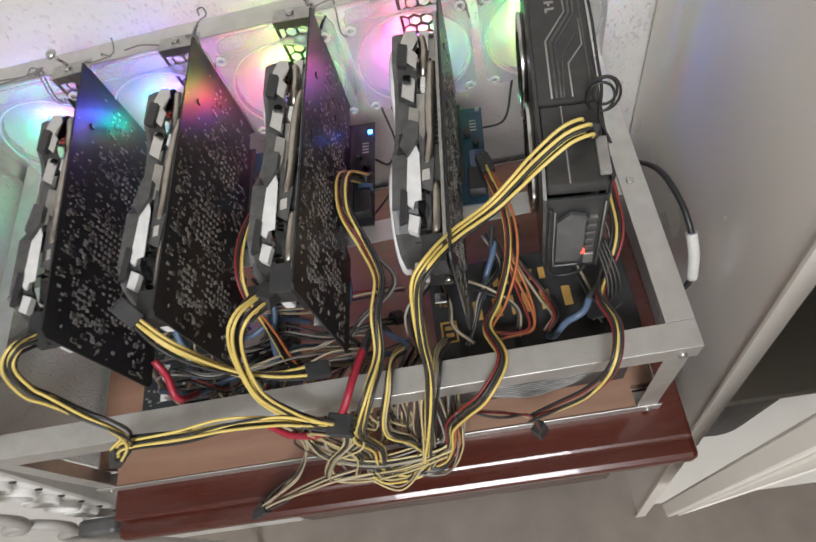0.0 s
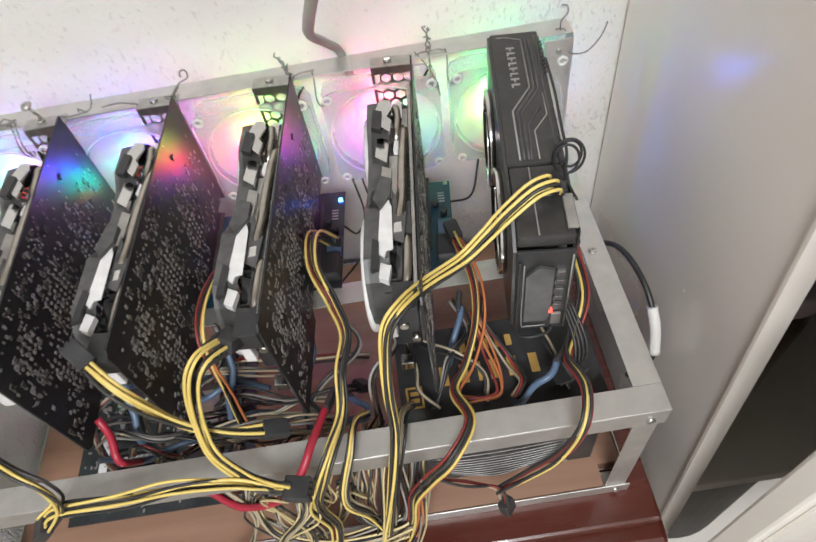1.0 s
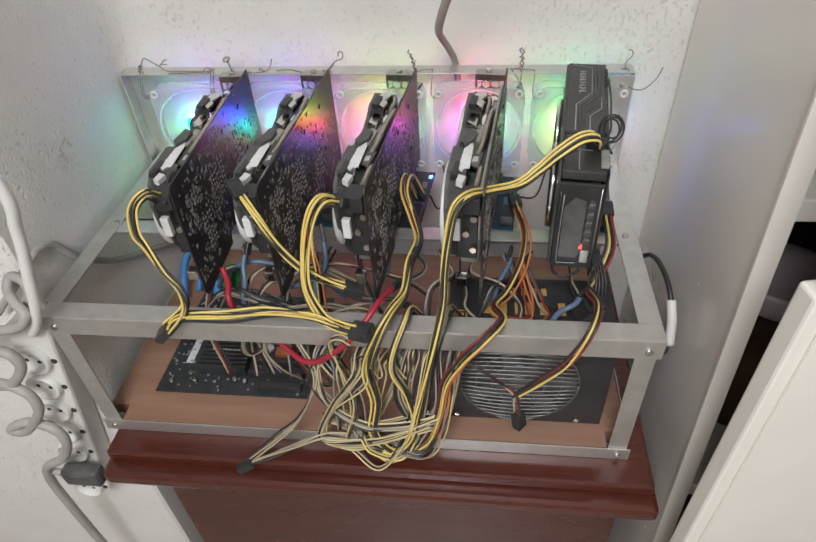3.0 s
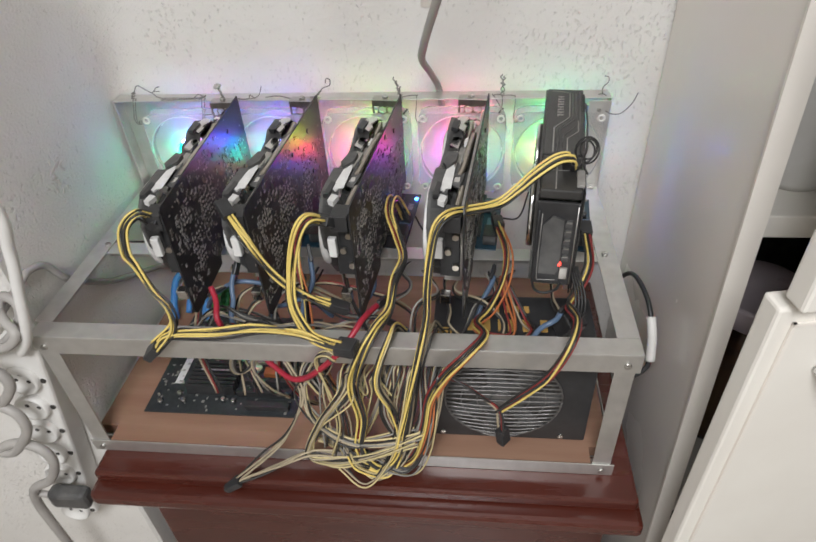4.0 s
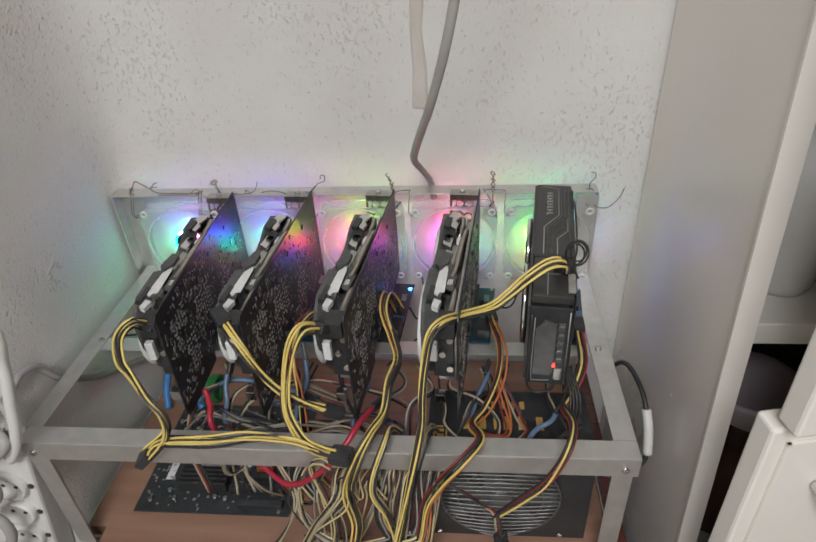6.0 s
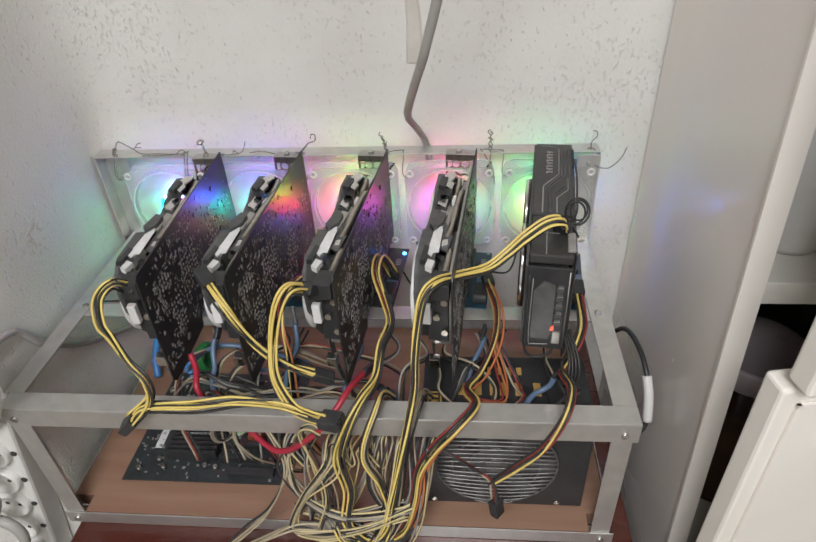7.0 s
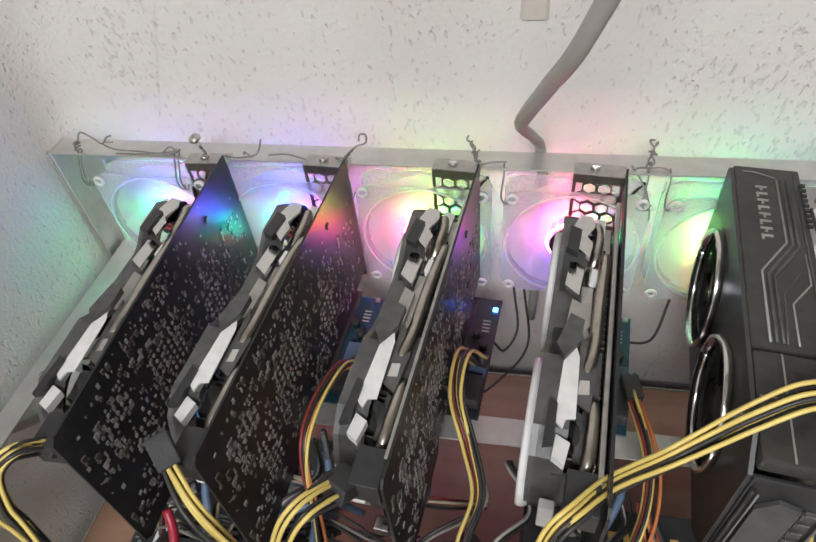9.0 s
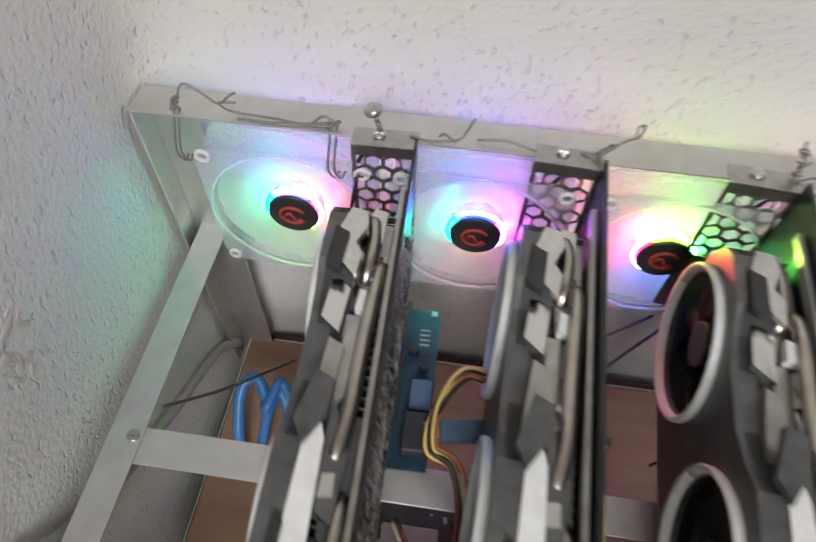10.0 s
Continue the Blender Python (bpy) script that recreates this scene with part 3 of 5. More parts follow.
# ---- power supply ----
ps = thing("power_supply", "black power supply with fan grille facing out", "power supply", pose(0.45, 0.034, BZ + 0.0003))
PW, PD, PH = 0.188, 0.1, 0.15
part("case", bx((0, 0, 0), (PW, PD, PH), 0.0015), "black", ps)
bm = bmesh.new()
cx, cz = PW / 2 - 0.01, PH / 2 + 0.002
for r in (0.031, 0.05, 0.069):
    ring = [Vector((cx + r * math.cos(a), -0.0026, cz + r * math.sin(a))) for a in (2 * math.pi * i / 48 for i in range(49))]
    tube(bm, ring, 0.0008 if r < 0.06 else 0.0012, 5)
for k in range(-9, 10):
    dz = 0.0072 * k
    half = math.sqrt(max(0.0, 0.069**2 - dz**2))
    bow = [Vector((cx + half * q / 6, -0.0034 - 0.002 * (1 - (q / 6) ** 2), cz + dz + 0.0035 * (1 - (q / 6) ** 2) * (1 if k > 0 else -1 if k < 0 else 0))) for q in range(-6, 7)]
    tube(bm, bow, 0.0011, 6)
cyl(bm, (cx, -0.003, cz), 0.013, 0.002, "y", 24)
part("fan_grille", bm, "grille", ps, "round fan grille of bowed cross wires")
bm = cyl(bmesh.new(), (cx, -0.0006, cz), 0.069, 0.0008, "y", 40)
part("fan_opening", bm, "void", ps)
psb = mesh_of("fan_blade", bx((0.012, -0.0003, -0.009), (0.066, 0.0003, 0.012), 0), "shroud")
for k in range(7):
    shared("fan_blade", psb, ps, Matrix.Translation((cx, -0.0016, cz)) @ Matrix.Rotation(2 * math.pi * k / 7, 4, "Y"))
for x in (0.012, PW - 0.03):
    for z in (0.008, PH - 0.008):
        screw("screw", (x, -0.0012, z), "y", ps, 0.0035)
# gold print on the top face: unreadable lettering as bars, a small badge
bm = bmesh.new()
for i, (x, w) in enumerate(((0.068, 0.007), (0.078, 0.007), (0.087, 0.003), (0.093, 0.006), (0.102, 0.008), (0.113, 0.007))):
    x, w = 0.04 + (x - 0.068) * 1.9, w * 1.9
    box(bm, (x, 0.038, PH), (x + w * 0.6, 0.058, PH + 0.0003))
for x, w in ((0.07, 0.006), (0.078, 0.004), (0.085, 0.007), (0.095, 0.004), (0.102, 0.006)):
    box(bm, (x * 1.4 - 0.035, 0.07, PH), (x * 1.4 - 0.035 + w, 0.082, PH + 0.0003))
part("print", bm, "gold", ps, "faded gold lettering")
bm = bmesh.new()
for lo, hi in (((0.006, 0.02), (0.022, 0.022)), ((0.006, 0.04), (0.022, 0.042)), ((0.006, 0.022), (0.008, 0.04)), ((0.02, 0.022), (0.022, 0.04)), ((0.01, 0.026), (0.018, 0.03)), ((0.01, 0.033), (0.018, 0.037))):
    box(bm, (*lo, PH), (*hi, PH + 0.0003))
part("badge", bm, "gold", ps, "small gold efficiency badge")

# ---- motherboard ----
mb = thing("motherboard", "dark motherboard lying flat on the base board", "motherboard", pose(0.055, 0.046, BZ + 0.004))
BW, BD = 0.21, 0.19
part("board", bx((0, 0, 0), (BW, BD, 0.0016)), "pcb_mb", mb)
for x in (0.006, BW - 0.006):
    for y in (0.006, BD - 0.006):
        part("standoff", cyl(bmesh.new(), (x, y, -0.0022), 0.003, 0.0042, "z", 10), "steel", mb)
hso = part("heatsink", bx((0.05, 0.032, 0.0018), (0.118, 0.079, 0.0045)), "black", mb, "black ribbed chipset heatsink")
rib = mesh_of("rib", bx((0.05, 0.032, 0.0046), (0.118, 0.0358, 0.019), 0.0004), "black")
for k in range(7):
    shared("rib", rib, hso, Matrix.Translation((0, 0.0072 * k, 0)))
bm = bmesh.new()
for k in range(7):
    box(bm, (0.063 + 0.006 * k, 0.0612, 0.0191), (0.0676 + 0.006 * k, 0.0642, 0.0194))
part("print", bm, "silk", hso)
part("sticker", bx((0.024, 0.05, 0.0017), (0.034, 0.098, 0.0022)), "tag", mb, "white barcode sticker")
for k in range(2):
    part("expansion_slot", bx((0.122, 0.03 + 0.02 * k, 0.0017), (0.2, 0.0375 + 0.02 * k, 0.0125), 0.0006), "black", mb)
part("processor_socket", bx((0.115, 0.09, 0.0017), (0.165, 0.14, 0.006), 0.0008), "line", mb)
part("port_block", bx((0.14, 0.008, 0.0017), (0.2, 0.018, 0.0105), 0.0006), "black", mb)
for k in range(2):
    part("memory_slot", bx((0.178 + 0.011 * k, 0.06, 0.0017), (0.184 + 0.011 * k, 0.185, 0.0095), 0.0005), "black", mb)
rng = random.Random(8)
sp = []
for _ in range(230):
    x, y = rng.uniform(0.005, BW - 0.006), rng.uniform(0.005, BD - 0.006)
    sp.append(((x, y, 0.0022), (rng.uniform(0.001, 0.004), rng.uniform(0.001, 0.004), 0.001)))
tagged(part("components", many_boxes(sp), "solder", mb, "tiny soldered components"), kind="stuff")
for _ in range(16):
    part("capacitor", cyl(bmesh.new(), (rng.uniform(0.01, 0.05), rng.uniform(0.1, 0.18), 0.006), 0.003, 0.0085, "z", 12), "steel", mb)
for x, y in ((0.105, 0.022), (0.05, 0.018), (0.12, 0.02), (0.04, 0.03), (0.018, 0.015)):
    part("capacitor", cyl(bmesh.new(), (x, y, 0.005), 0.003, 0.0065, "z", 12), "steel", mb)
part("battery", cyl(bmesh.new(), (0.135, 0.08, 0.004), 0.009, 0.0035, "z", 24, bevel=0.0005), "fin", mb)
part("sata_socket", bx((0.15, 0.066, 0.0017), (0.174, 0.08, 0.01), 0.0008), "orangew", mb, "orange drive sockets")

# ---- fans on the rear rail ----
SECT = {  # light colours round each hub: right, top, left, bottom
    0: ((1.0, 0.06, 0.22), (0.12, 0.12, 1.0), (0.0, 0.6, 0.24), (0.12, 0.5, 0.02)),
    1: ((0.75, 0.08, 0.6), (0.02, 0.05, 1.0), (0.0, 0.45, 0.3), (0.5, 0.22, 0.03)),
    2: ((0.04, 0.85, 0.12), (0.28, 0.62, 0.03), (1.0, 0.02, 0.1), (0.03, 0.1, 1.0)),
    3: ((0.08, 0.75, 0.3), (1.0, 0.08, 0.14), (0.7, 0.06, 0.5), (0.1, 0.05, 1.0)),
    4: ((0.04, 0.18, 1.0), (0.03, 0.85, 0.12), (0.2, 0.8, 0.14), (1.0, 0.08, 0.03)),
}
FZ, FY, PITCH, HALF = 1.053, 0.327, 0.131, 0.06
led_mats = {}


def case_fan(i):
    f = thing("case_fan", "clear plastic case fan glowing in rainbow colours", "fan", pose(0.084 + PITCH * i, FY, FZ), "fans along the rear rail")
    # square frame with a round duct
    bm = bmesh.new()
    n = 48
    for y0, y1 in ((-0.0, 0.003), (0.021, 0.024)):
        rings = []
        for y in (y0, y1):
            sq, ci = [], []
            for k in range(n):
                a = 2 * math.pi * k / n
                c, s = math.cos(a), math.sin(a)
                q = HALF / max(abs(c), abs(s))
                q = min(q, HALF * 1.32)
                sq.append(bm.verts.new((q * c, y, q * s)))
                ci.append(bm.verts.new((0.0575 * c, y, 0.0575 * s)))
            rings.append((sq, ci))
        for k in range(n):
            j = (k + 1) % n
            (s0, c0), (s1, c1) = rings
            bm.faces.new((s0[k], s0[j], c0[j], c0[k]))
            bm.faces.new((s1[j], s1[k], c1[k], c1[j]))
            bm.faces.new((s0[j], s0[k], s1[k], s1[j]))
    duct = [[bm.verts.new((0.0575 * math.cos(2 * math.pi * k / n), y, 0.0575 * math.sin(2 * math.pi * k / n))) for k in range(n)] for y in (0.003, 0.021)]
    for k in range(n):
        j = (k + 1) % n
        fc = bm.faces.new((duct[0][k], duct[0][j], duct[1][j], duct[1][k]))
        fc.smooth = True
    part("frame", bm, "fan_clear", f)
    for sx in (-1, 1):
        for sz in (-1, 1):
            b2 = bmesh.new()
            tube(b2, [Vector((sx * 0.0525 + 0.0042 * math.cos(a), -0.001, sz * 0.0525 + 0.0042 * math.sin(a))) for a in (2 * math.pi * k / 16 for k in range(17))], 0.0016, 6)
            part("mount_ring", b2, "plastic_white", f)
    # nine curved blades
    for k in range(9):
        bl = bmesh.new()
        rows = []
        for u in range(7):
            r = 0.0195 + (0.0555 - 0.0195) * u / 6
            sweep = 0.5 * (u / 6) ** 1.3
            row = []
            for v in range(4):
                a = 2 * math.pi * k / 9 + sweep + (v / 3) * 0.82
                row.append(bl.verts.new((r * math.cos(a), 0.0165 - 0.0115 * u / 6 + 0.0028 * v / 3, r * math.sin(a))))
            rows.append(row)
        for a, b in zip(rows, rows[1:]):
            for v in range(3):
                fc = bl.faces.new((a[v], a[v + 1], b[v + 1], b[v]))
                fc.smooth = True
        part("blade", bl, "blade", f)
    hub = part("hub", cyl(bmesh.new(), (0, 0.0045, 0), 0.0185, 0.005, "y", 32, bevel=0.0015), "black", f, "black hub with red emblem")
    part("hub_core", cyl(bmesh.new(), (0, 0.0155, 0), 0.0172, 0.0165, "y", 32), "blade", f, "milky plastic hub core")
    em = bmesh.new()
    tube(em, [Vector((0.009 * math.cos(a), 0.0016, 0.008 * math.sin(a))) for a in (0.5 + 5.2 * k / 20 for k in range(21))], 0.0014, 5)
    tube(em, [Vector((-0.006 + 0.012 * k / 6, 0.0016, -0.002 + 0.004 * math.sin(k))) for k in range(7)], 0.0012, 5)
    part("emblem", em, "red_hub", hub)
    # light ring: four coloured arcs
    for q, c in enumerate(SECT[i]):
        arc = bmesh.new()
        pts = [Vector((0.0202 * math.cos(a), 0.007, 0.0202 * math.sin(a))) for a in (radians(90 * q - 40 + 80 * k / 8) for k in range(9))]
        tube(arc, pts, 0.0012, 6)
        key = (i, q)
        led_mats[key] = glow("fan_light", c, LED_K * (1.3, 1.5, 1.4, 1.2 if i > 1 else 0.8)[q] * (1.3 if (i, q) == (4, 0) else 1.0))
        part("light_arc", arc, led_mats[key], f, "glowing coloured light arc")
    # struts at the back
    st = bmesh.new()
    for k in range(4):
        a = radians(20 + 90 * k)
        tube(st, [Vector((0.017 * math.cos(a), 0.0225, 0.017 * math.sin(a))), Vector((0.058 * math.cos(a + 0.15), 0.0225, 0.058 * math.sin(a + 0.15)))], 0.0018, 6)
    part("strut", st, "fan_clear", f)
    for rr, yy in ((0.0575, 0.0), (0.0545, 0.022)):
        rim = tube(bmesh.new(), [Vector((rr * math.cos(a), yy - 0.0008, rr * math.sin(a))) for a in (2 * math.pi * k / 40 for k in range(41))], 0.0011, 6)
        part("rim", rim, "blade", f)
    wire = smooth_path([(0.019, 0.0225, 0.006), (0.034, 0.021, 0.018), (0.042, 0.0205, 0.034), (0.05, 0.0215, 0.05), (0.056, 0.0225, 0.057)], 5)
    part("lead", tube(bmesh.new(), wire, 0.0016, 6), "blackw", f, "dark fan lead along a strut")
    return f


for i in range(5):
    case_fan(i)

# ---- graphics cards ----
CL, CH = 0.28, 0.141
fin_mesh = mesh_of("fin", bx((-0.028, -0.0004, 0.0285), (-0.0065, 0.0004, 0.117)), "fin")
fin_mesh_wide = mesh_of("fin", bx((-0.041, -0.0004, 0.022), (-0.004, 0.0004, 0.13)), "fin")
rng = random.Random(21)


def blade_sheet(r=0.041):
    bm = bmesh.new()
    rows = []
    for u in range(5):
        rr = 0.013 + (r - 0.015) * u / 4
        rows.append([bm.verts.new((0.002 + 0.008 * v / 2, rr * math.cos(0.25 * u / 4 + 0.45 * v / 2), rr * math.sin(0.25 * u / 4 + 0.45 * v / 2))) for v in range(3)])
    for a, b in zip(rows, rows[1:]):
        for v in range(2):
            fc = bm.faces.new((a[v], a[v + 1], b[v + 1], b[v]))
            fc.smooth = True
    bmesh.ops.solidify(bm, geom=bm.faces[:], thickness=0.0008)
    return bm


card_blade = mesh_of("blade", blade_sheet(), "shroud")


def axial_fan(parent, cy, cz, x, r=0.041, ring="accent"):
    fan = part("card_fan", cyl(bmesh.new(), (x + 0.006, cy, cz), 0.014, 0.01, "x", 24, bevel=0.001), "black", parent)
    for k in range(9):
        shared("blade", card_blade, fan, Matrix.Translation((x, cy, cz)) @ Matrix.Rotation(2 * math.pi * k / 9, 4, "X"))
    rg = bmesh.new()
    tube(rg, [Vector((x - 0.0042, cy + (r + 0.005) * math.cos(a), cz + (r + 0.005) * math.sin(a))) for a in (2 * math.pi * k / 36 for k in range(37))], 0.0042, 8, 0.55)
    part("ring", rg, ring, fan, "pale ring round the card fan")


def bracket(card, x0, x1, top):
    bm = bmesh.new()
    honeycomb(bm, x0 + 0.002, x1 - 0.002, 0.06, top - 0.008, 0.0005, 0.001, 0.0118, 0.0014)
    box(bm, (x0, 0.0003, 0.0), (x0 + 0.0028, 0.0013, top - 0.002))
    box(bm, (x1 - 0.0035, 0.0003, 0.0), (x1, 0.0013, top - 0.002))
    box(bm, (x0 + 0.0028, 0.0003, 0.0), (x1 - 0.0035, 0.0013, 0.062))
    box(bm, (x0 + 0.0028, 0.0003, top - 0.0095), (x1 - 0.0035, 0.0013, top - 0.002))
    br = part("bracket", bm, "bracket_black", card, "pierced steel slot bracket")
    part("tab", bx((x0, 0.0003, top - 0.0019), (x1, 0.016, top - 0.0006), 0.0003), "fin", br, "bent steel tab on the rail")
    screw("screw", ((x0 + x1) / 2 - 0.004, 0.0095, top + 0.0008), "z", br, 0.0042)
    pt = bmesh.new()
    for z in (0.012, 0.03, 0.048):
        box(pt, (x1 - 0.016, -0.012, z), (x1 - 0.005, 0.0028, z + 0.014), 0.0006)
    part("port", pt, "black", card)


def back_of_board(card, dense=1.0, seed=1):
    """Solder joints, printed marks and chips on the bare back of the board."""
    r = random.Random(seed)
    sold, marks, chips = [], [], []
    for _ in range(int(1150 * dense)):
        y, z = -r.uniform(0.012, CL - 0.005), r.uniform(0.01, CH - 0.005)
        if -y < 0.095 and z > 0.085 + 0.25 * -y and r.random() < 0.9:
            continue
        if noise.noise(Vector((y * 38 + seed, z * 38, 0.3))) < -0.08 and r.random() < 0.85:
            continue
        s = r.choice((0.0008, 0.0012, 0.0016, 0.0022))
        q = r.random()
        if q < 0.36:
            sold.append(((0.0002, y, z), (0.0006, s, s * r.choice((1, 1.5, 2.2)))))
        elif q < 0.6:
            marks.append(((0.0001, y, z), (0.0003, s * r.choice((0.7, 1.6)), s * r.choice((1.2, 2.6)))))
        else:
            chips.append(((0.0004, y, z), (0.0009, s * 1.6, s * 2)))
    # rows of through-hole joints
    for gy, gz, ny, nz in ((-0.152, 0.062, 7, 6), (-0.215, 0.03, 4, 7), (-0.222, 0.094, 6, 3), (-0.085, 0.04, 4, 5)):
        for i in range(ny):
            for j in range(nz):
                if r.random() < 0.86:
                    sold.append(((0.0005, gy - 0.0064 * i, gz + 0.0064 * j + 0.0012 * (i % 2)), (0.0011, 0.0023, 0.0025)))
    for _ in range(46):
        y, z = -r.uniform(0.16, CL - 0.01), r.uniform(0.012, CH - 0.02)
        marks.append(((0.0002, y, z), (0.0006, r.uniform(0.002, 0.0042), r.uniform(0.0025, 0.0052))))
    # chip outlines printed as thin frames
    for _ in range(7):
        y, z, w, h = -r.uniform(0.1, CL - 0.03), r.uniform(0.02, CH - 0.04), r.uniform(0.007, 0.013), r.uniform(0.007, 0.013)
        for cy, cz, sy, sz in ((y, z, w, 0.0006), (y, z + h, w, 0.0006), (y - w / 2, z + h / 2, 0.0006, h), (y + w / 2, z + h / 2, 0.0006, h)):
            marks.append(((0.0002, cy, cz), (0.0003, sy, sz)))
    tagged(part("solder_joints", many_boxes(sold), "solder", card, "pale solder joints on the board's back"), kind="stuff")
    tagged(part("print_layer", many_boxes(marks), "silk", card), kind="stuff")
    tagged(part("chip_layer", many_boxes(chips), "chip", card), kind="stuff")
    # mounting holes as low black discs, the shade inside put into the colour
    for y, z in ((-0.06, 0.06), (-0.06, 0.118), (-0.125, 0.06), (-0.125, 0.118), (-0.2, 0.12)):
        hole_bm = cyl(bmesh.new(), (0.0008, y, z), 0.0032, 0.0016, "x", 12)
        part("board_hole", hole_bm, "black", card)


def graphics_card(m, label, seed):
    c = thing("graphics_card", label, "graphics card", m, "graphics cards in the rig")
    pts = [(0, 0.01), (0, CH), (-CL + 0.004, CH), (-CL, CH - 0.004), (-CL, 0.0), (-CL + 0.006, -0.006), (-0.182, -0.006), (-0.178, 0.008), (-0.118, 0.008), (-0.118, 0.0035), (-0.03, 0.0035), (-0.03, 0.01)]
    part("board", prism(bmesh.new(), list(reversed(pts)), -0.0016, 0.0), "pcb", c)
    back_of_board(c, 1.0, seed)
    # cooler
    core = part("heatsink", bx((-0.027, -0.24, 0.02), (-0.007, -0.04, 0.028), 0.001), "fin", c, "cooler with thin aluminium fins")
    for k in range(38):
        shared("fin", fin_mesh, core, Matrix.Translation((0, -0.042 - 0.0054 * k, 0)))
    for y0, y1, x0, x1, dz in ((-0.05, -0.108, -0.0245, -0.0075, 0.0), (-0.112, -0.162, -0.0245, -0.0165, 0.0012), (-0.166, -0.205, -0.0195, -0.0075, 0.0004), (-0.21, -0.244, -0.0195, -0.0075, -0.001)):
        part("cover_plate", bx((x0, y1, 0.1176 + dz), (x1, y0, 0.1188 + dz), 0.0003), "fin" if x0 < -0.02 else "shroud", core)
    part("stiffener", bx((-0.0062, -CL + 0.02, 0.124), (-0.003, -0.03, 0.131), 0.0006), "fin", c, "bare metal stiffening rail")
    for pts, rr in (
        ([(-0.01, -0.075, 0.1), (-0.0105, -0.08, 0.118), (-0.011, -0.095, 0.1265), (-0.0125, -0.13, 0.128), (-0.0135, -0.17, 0.1275), (-0.017, -0.19, 0.123), (-0.02, -0.196, 0.108)], 0.004),
        ([(-0.021, -0.045, 0.1), (-0.02, -0.048, 0.116), (-0.018, -0.055, 0.124), (-0.0165, -0.07, 0.1245), (-0.018, -0.088, 0.12), (-0.02, -0.094, 0.1)], 0.0038),
        ([(-0.012, -0.2, 0.1), (-0.011, -0.204, 0.118), (-0.0105, -0.216, 0.1245), (-0.011, -0.24, 0.124), (-0.013, -0.252, 0.116), (-0.014, -0.255, 0.1)], 0.0038),
    ):
        part("heat_pipe", tube(bmesh.new(), smooth_path(pts, 5), rr, 10), "copper", c, "bent nickel heat pipe")
    out = [(-0.032, 0.07), (-0.034, 0.104), (-0.044, 0.124), (-0.054, 0.131), (-0.085, 0.131), (-0.1, 0.122), (-0.118, 0.118), (-0.15, 0.118), (-0.168, 0.123), (-0.182, 0.131), (-0.232, 0.131), (-0.246, 0.12), (-0.254, 0.1), (-0.252, 0.075), (-0.236, 0.034), (-0.222, 0.014), (-0.05, 0.014), (-0.033, 0.034)]
    sh = part("shroud", prism(bmesh.new(), out, -0.043, -0.0395, ((-0.076, 0.071, 0.043), (-0.202, 0.071, 0.043))), "shroud", c, "angular dark grey fan shroud")
    # side walls following the outline
    wall = bmesh.new()
    loop = [[wall.verts.new((x, y * s + o, z)) for y, z in out] for x, s, o in ((-0.0395, 1, 0), (-0.0235, 1, 0))]
    for i in range(len(out)):
        j = (i + 1) % len(out)
        wall.faces.new((loop[0][i], loop[0][j], loop[1][j], loop[1][i]))
    bmesh.ops.solidify(wall, geom=wall.faces[:], thickness=0.0018)
    part("shroud_rim", wall, "shroud", sh)
    # white and chrome angular trim pieces on the top edge
    for a, mt, z0, z1 in (
        ([(-0.05, -0.031), (-0.064, -0.035), (-0.088, -0.031), (-0.098, -0.022), (-0.082, -0.0205), (-0.075, -0.025), (-0.062, -0.02), (-0.052, -0.022)], "chrome", 0.1312, 0.1335),
        ([(-0.168, -0.026), (-0.182, -0.0305), (-0.228, -0.032), (-0.233, -0.027), (-0.226, -0.0255), (-0.225, -0.0205), (-0.182, -0.0215)], "accent", 0.1312, 0.133),
        ([(-0.152, -0.03), (-0.176, -0.036), (-0.186, -0.0305), (-0.172, -0.022), (-0.156, -0.021)], "shroud", 0.131, 0.1365),
        ([(-0.215, -0.036), (-0.246, -0.0365), (-0.244, -0.031), (-0.218, -0.031)], "black", 0.1312, 0.1352),
        ([(-0.066, -0.037), (-0.092, -0.038), (-0.096, -0.03), (-0.07, -0.029)], "black", 0.1312, 0.1355),
        ([(-0.1, -0.019), (-0.112, -0.02), (-0.113, -0.013), (-0.102, -0.012)], "accent", 0.1205, 0.1255),
        ([(-0.196, -0.02), (-0.206, -0.0205), (-0.205, -0.014), (-0.195, -0.0145)], "chrome", 0.1245, 0.1295),
        ([(-0.236, -0.03), (-0.25, -0.031), (-0.254, -0.024), (-0.24, -0.022)], "accent", 0.1262, 0.1312),
        ([(-0.09, -0.034), (-0.118, -0.036), (-0.126, -0.026), (-0.1, -0.024)], "chrome", 0.122, 0.1245),
        ([(-0.128, -0.03), (-0.165, -0.033), (-0.168, -0.024), (-0.132, -0.022)], "fin", 0.1185, 0.1225),
        ([(-0.04, -0.02), (-0.06, -0.0225), (-0.066, -0.0125), (-0.042, -0.012)], "chrome", 0.1195, 0.1225),
        ([(-0.16, -0.0215), (-0.21, -0.0225), (-0.216, -0.013), (-0.186, -0.0105)], "shroud", 0.1255, 0.1285),
    ):
        tr = bmesh.new()
